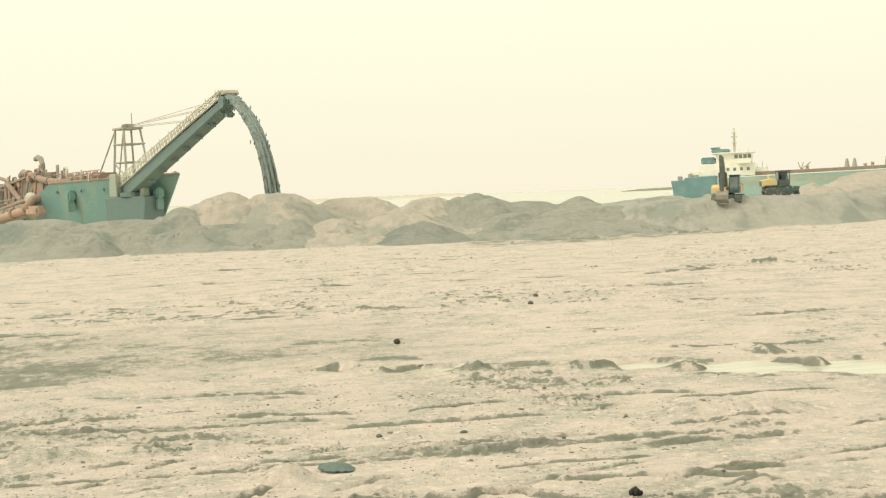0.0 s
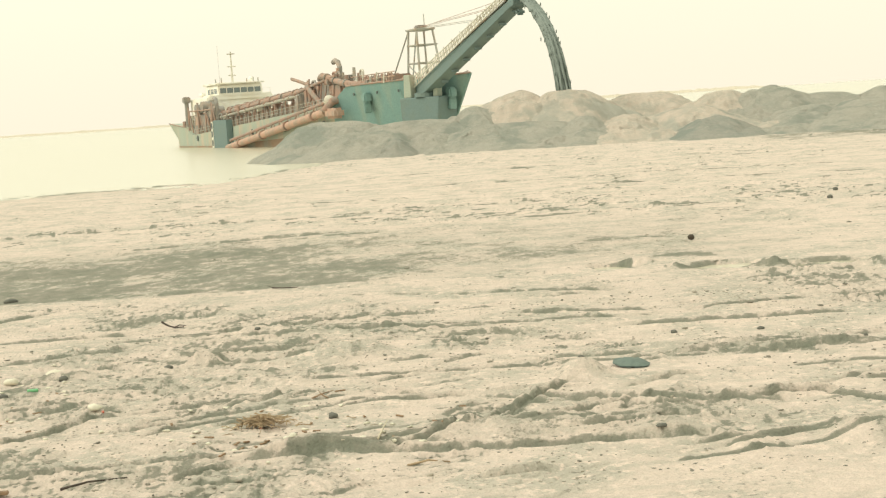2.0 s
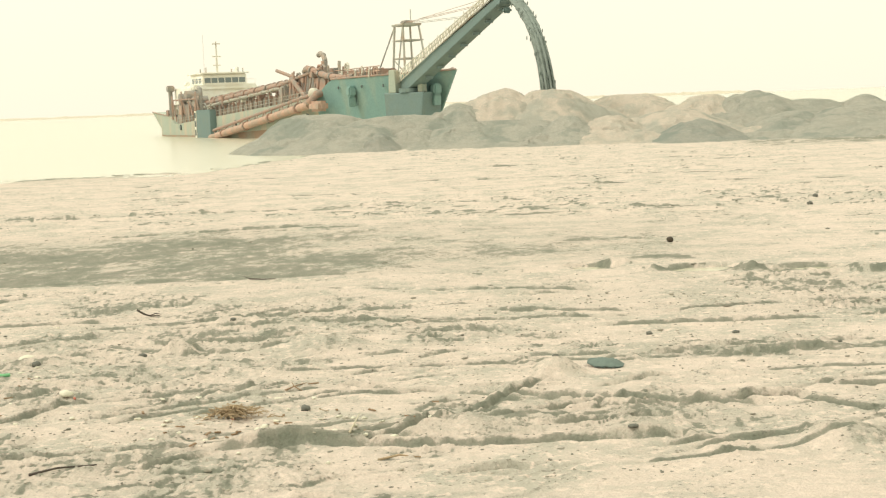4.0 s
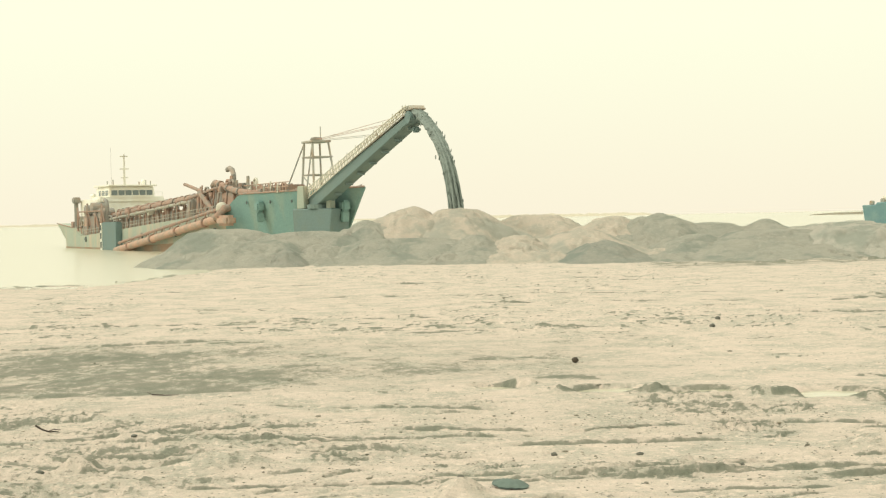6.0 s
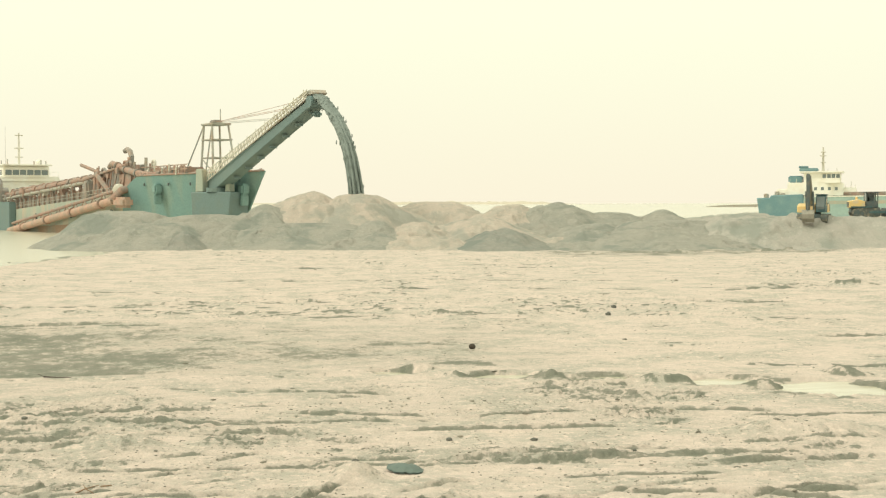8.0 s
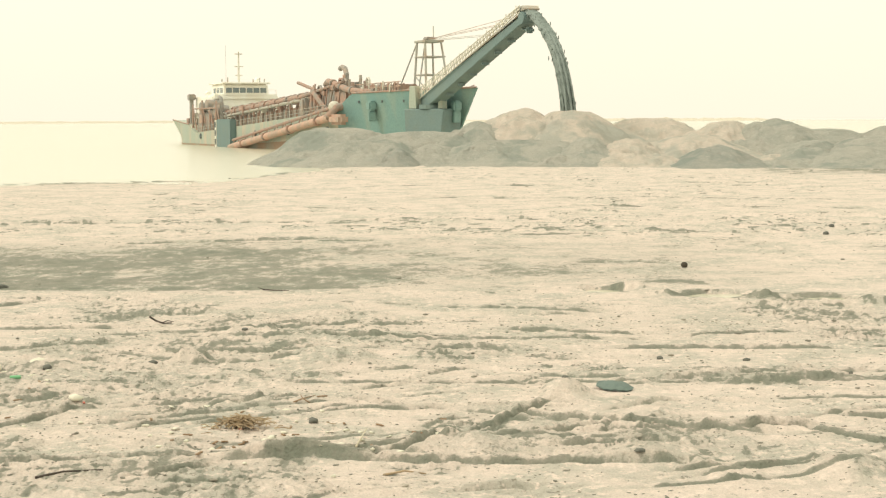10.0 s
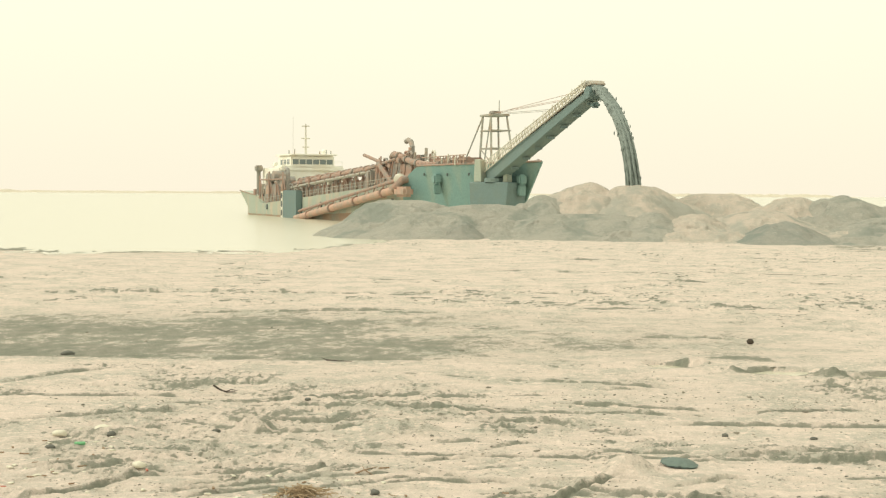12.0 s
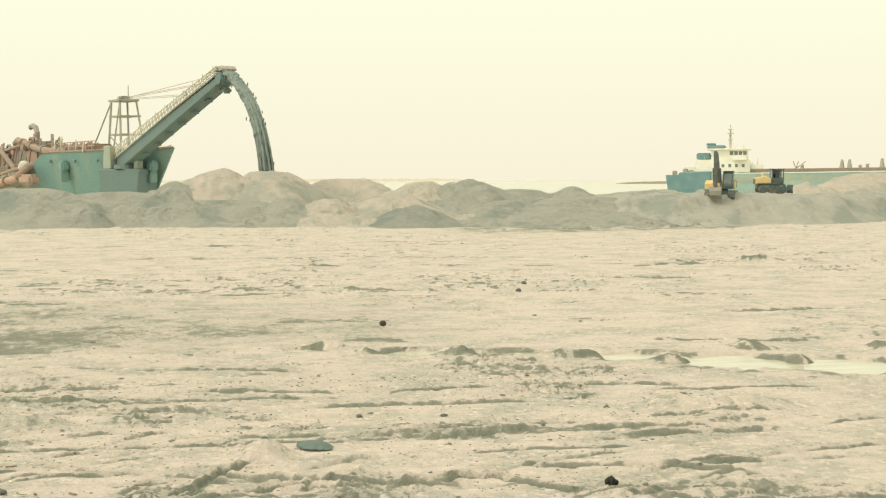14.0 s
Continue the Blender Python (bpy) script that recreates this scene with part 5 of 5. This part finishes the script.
def bulldozer(m):
    """It faces local +x."""
    ob = thing("bulldozer", m, "yellow bulldozer with a dark open cab on the sand bank", "bulldozer")
    crawler(ob, 3.3, 1.0, 2.1, 0.55)
    part("chassis", box(-1.7, -0.7, 0.5, 1.6, 0.7, 1.1, 0.08), BLACK, ob)
    part("rear_housing", prism([(-1.9, 1.05), (-0.1, 1.05), (-0.1, 1.75), (-0.8, 2.0), (-1.9, 1.8)], -0.8, 0.8, 0.06), YELLOW, ob, "yellow engine hood")
    part("fender", box(-1.7, -1.4, 1.04, 0.6, -0.8, 1.2, 0.03), DARK_TEAL, ob)
    part("fender", box(-1.7, 0.8, 1.04, 0.6, 1.4, 1.2, 0.03), DARK_TEAL, ob)
    part("grille", box(-1.96, -0.6, 1.15, -1.9, 0.6, 1.7, 0.01), BLACK, ob)
    part("air_cleaner", tube([(-0.9, 0.3, 1.9), (-0.9, 0.3, 2.3)], 0.14, 10), YELLOW, ob)
    cab = part("cab", box(0.0, -0.75, 1.1, 1.35, 0.75, 1.8, 0.05), BLACK, ob, "dark cab on four posts")
    for x in (0.05, 1.3):
        for y in (-0.72, 0.72):
            part("cab_post", box(x - 0.06, y - 0.06, 1.8, x + 0.06, y + 0.06, 2.75, 0.01), BLACK, cab)
    part("cab_glass", box(0.03, -0.66, 1.8, 0.06, 0.66, 2.72, 0), WINDOW, cab)
    part("cab_glass", box(0.15, 0.70, 1.8, 1.2, 0.72, 2.72, 0), WINDOW, cab)
    part("cab_roof", box(-0.15, -0.9, 2.75, 1.5, 0.9, 2.87, 0.04), BLACK, cab)
    part("seat", box(0.4, -0.3, 1.8, 0.9, 0.3, 2.35, 0.05), BLACK, cab)
    part("push_arm", box(0.2, -1.42, 0.4, 2.2, -1.3, 0.65, 0.03), DARK_TEAL, ob)
    part("push_arm", box(0.2, 1.3, 0.4, 2.2, 1.42, 0.65, 0.03), DARK_TEAL, ob)
    part("blade", prism([(2.1, 0.05), (2.28, 0.0), (2.2, 0.5), (2.3, 1.0), (2.18, 1.0), (2.05, 0.5)], -1.6, 1.6, 0.02), BLACK, ob, "dark dozer blade")
    return ob


excavator(pose(58.6, 154.6, 2.62, 0, 0, -118))
bulldozer(pose(69.2, 166.6, 3.1, 0, 0, -12))


# ---------- litter on the sand ----------
def lay(x, y, turn=0.0, up=0.0, rx=0.0, ry=0.0):
    return pose(x, y, height(x, y) + up, rx, ry, turn)


def single(name, bm, mat, m, label, category, group="", is_smooth=True):
    ob = part(name, bm, mat)
    ob.matrix_basis = m
    if is_smooth:
        smooth(ob)
    return tagged(ob, label, category, group)


LITTER = "litter washed up on the beach"
single("coconut", lump(0.115, 0.105, 0.1, 3, 0.08, 3), HUSK, lay(7.07, 49.85, 20, 0.085), "round dark coconut husk lying on pale sand", "coconut")


def crumpled_sheet():
    b = bmesh.new()
    n, m = 22, 14
    grid = []
    for i in range(n):
        row = []
        for j in range(m):
            u, v = i / (n - 1) * 2 - 1, j / (m - 1) * 2 - 1
            edge = 1 - 0.55 * abs(u) ** 3
            h = 0.11 * max(0, 1 - u * u) * max(0, 1 - v * v) + 0.05 * max(0, -u - 0.3) + 0.04 * noise.noise(Vector((u * 3, v * 3, 1)))
            row.append((0.34 * u, 0.3 * v * edge - 0.12 * u, max(0.0, h)))
        grid.append(row)
    top = [[b.verts.new(p) for p in r] for r in grid]
    low = [[b.verts.new((p[0], p[1], p[2] - 0.02)) for p in r] for r in grid]
    for i in range(n - 1):
        for j in range(m - 1):
            b.faces.new((top[i][j], top[i + 1][j], top[i + 1][j + 1], top[i][j + 1]))
            b.faces.new((low[i][j], low[i][j + 1], low[i + 1][j + 1], low[i + 1][j]))
    bmesh.ops.recalc_face_normals(b, faces=b.faces[:])
    return b


single("plastic_sheet", crumpled_sheet(), TARP, lay(2.62, 27.05, -12, 0.03), "crumpled grey-green plastic sheet half buried in sand", "plastic sheet")


def branch(pts, r, mat, m, label, name="stick", twigs=()):
    b = tube(pts, r, 7, None, r * 0.45)
    for t in twigs:
        tube(t, r * 0.6, 6, b, r * 0.3)
    return single(name, b, mat, m, label, "stick", LITTER)


branch([(-0.28, 0, 0.2), (-0.12, 0, 0.09), (0.05, 0, 0.03), (0.25, 0.05, 0.03)], 0.028, WOOD_DARK, lay(-7.5, 36.27, 5), "dark forked stick with one end raised", twigs=([(0.02, 0, 0.04), (0.15, 0.0, 0.09), (0.3, 0.05, 0.06)],))
branch([(-0.35, 0, 0.06), (0, 0.05, 0.03), (0.4, 0, 0.03)], 0.022, WOOD_DARK, lay(-5.6, 43.0, 4), "thin dark twig lying on damp sand", twigs=([(-0.33, 0, 0.06), (-0.5, 0.0, 0.14)],))
branch([(-0.42, -0.25, 0.03), (-0.1, 0.02, 0.05), (0.4, 0.22, 0.03)], 0.02, WOOD_DARK, lay(-5.56, 20.6, 0), "long curved dark stick on churned sand")
branch([(0, -0.5, 0.03), (0.02, 0.6, 0.07)], 0.018, WOOD_PALE, lay(-1.67, 22.75, -3), "straight bleached white stick")
branch([(-0.3, 0, 0.02), (0.0, 0.04, 0.06), (0.3, -0.02, 0.02)], 0.02, STRAW, lay(-0.9, 20.6, 10), "thin dry yellow reed stalk on sand")
branch([(-0.18, 0, 0.02), (0.0, 0.04, 0.1), (0.16, 0.02, 0.03)], 0.018, WOOD, lay(-2.9, 25.7, -20), "crooked brown twig on the sand", twigs=([(0, 0.04, 0.1), (0.12, 0.3, 0.12)], [(0, 0.04, 0.1), (-0.12, 0.2, 0.13)]))
for x, y, ln, tn in ((-7.0, 20.3, 0.3, 4), (-7.15, 19.7, 0.42, -6), (-9.6, 24.9, 0.3, 20)):
    b = box(-ln, -0.05, 0, ln, 0.05, 0.045, 0.008)
    single("plank", b, WOOD, lay(x, y, tn, 0.02, 3, 2), "short broken brown plank on churned sand", "plank", LITTER, False)


def straw_pile():
    b = bmesh.new()
    rng = random.Random(8)
    for _ in range(240):
        a, r = rng.uniform(0, math.tau), abs(rng.gauss(0, 0.14)) * (2.4 if rng.random() < 0.2 else 1)
        x, y = 1.5 * r * math.cos(a), r * math.sin(a)
        z = max(0.01, 0.16 * (1 - r / 0.5)) * rng.random() + 0.02
        d, ln = rng.uniform(0, math.tau), rng.uniform(0.05, 0.15)
        dx, dy, dz = math.cos(d) * ln, math.sin(d) * ln, rng.gauss(0, 0.03)
        tube([(x - dx, y - dy, max(0.01, z - dz)), (x, y, z + 0.02), (x + dx, y + dy, max(0.01, z + dz))], rng.uniform(0.006, 0.012), 4, b)
    return b


single("straw_pile", straw_pile(), STRAW, lay(-3.68, 23.95, 10, 0.02), "tangled heap of dry yellow straw on sand", "straw pile", "", False)["kind"] = "stuff"
for x, y, rx_, ry_, rz_, k in ((-13.88, 44.2, 0.2, 0.12, 0.08, 1), (-8.36, 29.4, 0.11, 0.09, 0.07, 2), (-2.56, 24.4, 0.1, 0.08, 0.06, 3), (1.70, 26.75, 0.06, 0.05, 0.05, 4), (2.45, 21.4, 0.1, 0.07, 0.03, 5), (7.25, 28.6, 0.05, 0.04, 0.04, 6), (-9.0, 27.6, 0.1, 0.09, 0.05, 9), (-6.4, 30.1, 0.1, 0.08, 0.06, 10), (-5.2, 34.5, 0.1, 0.07, 0.04, 11), (15.05, 64.1, 0.16, 0.12, 0.1, 7), (16.1, 67.5, 0.13, 0.1, 0.1, 8), (3.89, 30.74, 0.09, 0.06, 0.05, 12), (5.6, 30.4, 0.08, 0.06, 0.04, 13), (-0.4, 32.0, 0.06, 0.05, 0.06, 14)):
    single("stone", lump(rx_, ry_, rz_, k, 0.3), STONE, lay(x, y, k * 40, rz_ * 0.45), "small dark wet stone bedded in sand", "stone", "stones on the beach")


def root_clump():
    b = lump(0.07, 0.08, 0.12, 5, 0.8, 3)
    for k, (dx, dy, r) in enumerate(((0.1, 0.02, 0.06), (-0.1, 0.0, 0.055), (0.03, -0.08, 0.05), (0.15, 0.05, 0.04), (-0.02, 0.05, 0.08))):
        g = lump(r, r, r * 1.2, 11 + k, 0.8, 2)
        for v in g.verts:
            v.co += Vector((dx, dy, 0.03 * (k % 3) - 0.02))
        merge_fast(b, g)
    return b


single("root_clump", root_clump(), CHAR, lay(6.94, 22.95, 0, 0.05) @ Matrix.Scale(0.72, 4), "black tangled clump of roots on the sand", "root clump")
for dx, dy, tn in ((0.12, -0.18, 20), (0.3, -0.1, -15), (-0.1, -0.22, 50), (0.42, -0.2, 8)):
    branch([(-0.1, 0, 0.015), (0.0, 0.03, 0.03), (0.12, 0.0, 0.015)], 0.012, STRAW, lay(6.94 + dx, 22.95 + dy, tn), "dry yellow stalk beside a clump of roots")
_lr = random.Random(12)
for k in range(120):
    x, y = _lr.choice((_lr.gauss(-8.6, 1.0), _lr.gauss(-3.2, 1.2))), 0
    y = _lr.gauss(27.0, 2.2) if x < -6.3 else _lr.gauss(23.2, 1.0)
    sx, sy = _lr.uniform(0.03, 0.1), _lr.uniform(0.02, 0.06)
    kind = _lr.random()
    if kind < 0.42:
        single("plastic_scrap", lump(sx * 0.8, sy, 0.02, k, 0.9, 2), PLASTIC_WHITE, lay(x, y, _lr.uniform(0, 180), 0.015), "small crumpled dirty white plastic scrap", "plastic scrap", LITTER)
    elif kind < 0.95:
        single("wood_chip", box(-sx, -0.02, 0, sx, 0.02, 0.02, 0.004), WOOD, lay(x, y, _lr.uniform(0, 180), 0.01), "small brown wood chip", "wood chip", LITTER, False)
    else:
        single("plastic_scrap", lump(sx, sy, 0.02, k, 0.5, 2), PLASTIC_RED, lay(x, y, _lr.uniform(0, 180), 0.015), "small faded red plastic scrap", "plastic scrap", LITTER)


def bottle(m):
    ob = thing("plastic_bottle", m, "crushed green plastic bottle lying in litter", "bottle", LITTER)
    smooth(part("body", tube([(-0.1, 0, 0.035), (-0.09, 0, 0.035), (0.06, 0, 0.035), (0.1, 0, 0.035)], 0.035, 12), PLASTIC_GREEN, ob))
    part("cap", tube([(0.1, 0, 0.035), (0.125, 0, 0.035)], 0.016, 10), PLASTIC_WHITE, ob, "white screw cap")


bottle(lay(-8.58, 28.06, 15, 0.01))
for x, y, sx, tn in ((-9.41, 29.4, 0.14, 10), (-8.8, 30.4, 0.2, 25), (-6.9, 26.0, 0.12, -15)):
    single("foam_block", lump(sx, 0.08, 0.07, x, 0.4, 2), PLASTIC_WHITE, lay(x, y, tn, 0.04), "broken yellowed foam block on the sand", "foam block", LITTER)


def clods():
    """Crumbs of wet sand and mud, too many to count."""
    rng = random.Random(21)
    pts, faces = [], []
    base = lump(1, 1, 1, 2.0, 0.35, 1)
    base.verts.ensure_lookup_table()
    bv = [v.co.copy() for v in base.verts]
    bf = [[v.index for v in f.verts] for f in base.faces]
    base.free()
    spots = []
    for _ in range(7000):
        far = rng.random()
        y = rng.uniform(19, 37) if far < 0.55 else 36 + 110 * rng.random() ** 1.5
        spots.append((rng.uniform(-0.33, 0.38) * y, y))
    xs, ys = np.array([[p[0] for p in spots]]), np.array([[p[1] for p in spots]])
    zs, _ = ground(xs, ys)
    patch = fbm(xs / 3, ys / 3, 3, 99)
    for i, (x, y) in enumerate(spots):
        if patch[0, i] < -0.05 and rng.random() < 0.75:
            continue
        r = rng.uniform(0.005, 0.014) * (1 + y / 60) * (2.2 if rng.random() < 0.05 else 1)
        a, e = rng.uniform(0, 6.28), rng.uniform(0.35, 0.8)
        o = len(pts)
        for v in bv:
            pts.append((x + r * (2.2 * v.x * math.cos(a) - v.y * math.sin(a)), y + r * (2.2 * v.x * math.sin(a) + v.y * math.cos(a)), zs[0, i] + r * e * (v.z + 0.5)))
        faces.extend([[o + q for q in f] for f in bf])
    me = bpy.data.meshes.new("clods")
    me.from_pydata(pts, [], faces)
    me.materials.append(CLOD)
    tagged(new("sand_clods", me), "scattered dark crumbs of wet sand and mud", "clods", kind="stuff")


CLOD = material("wet_mud_crumbs", (0.2, 0.19, 0.155), 0.9, vary=0.3, scale=0.8, second=(0.42, 0.37, 0.3))
clods()
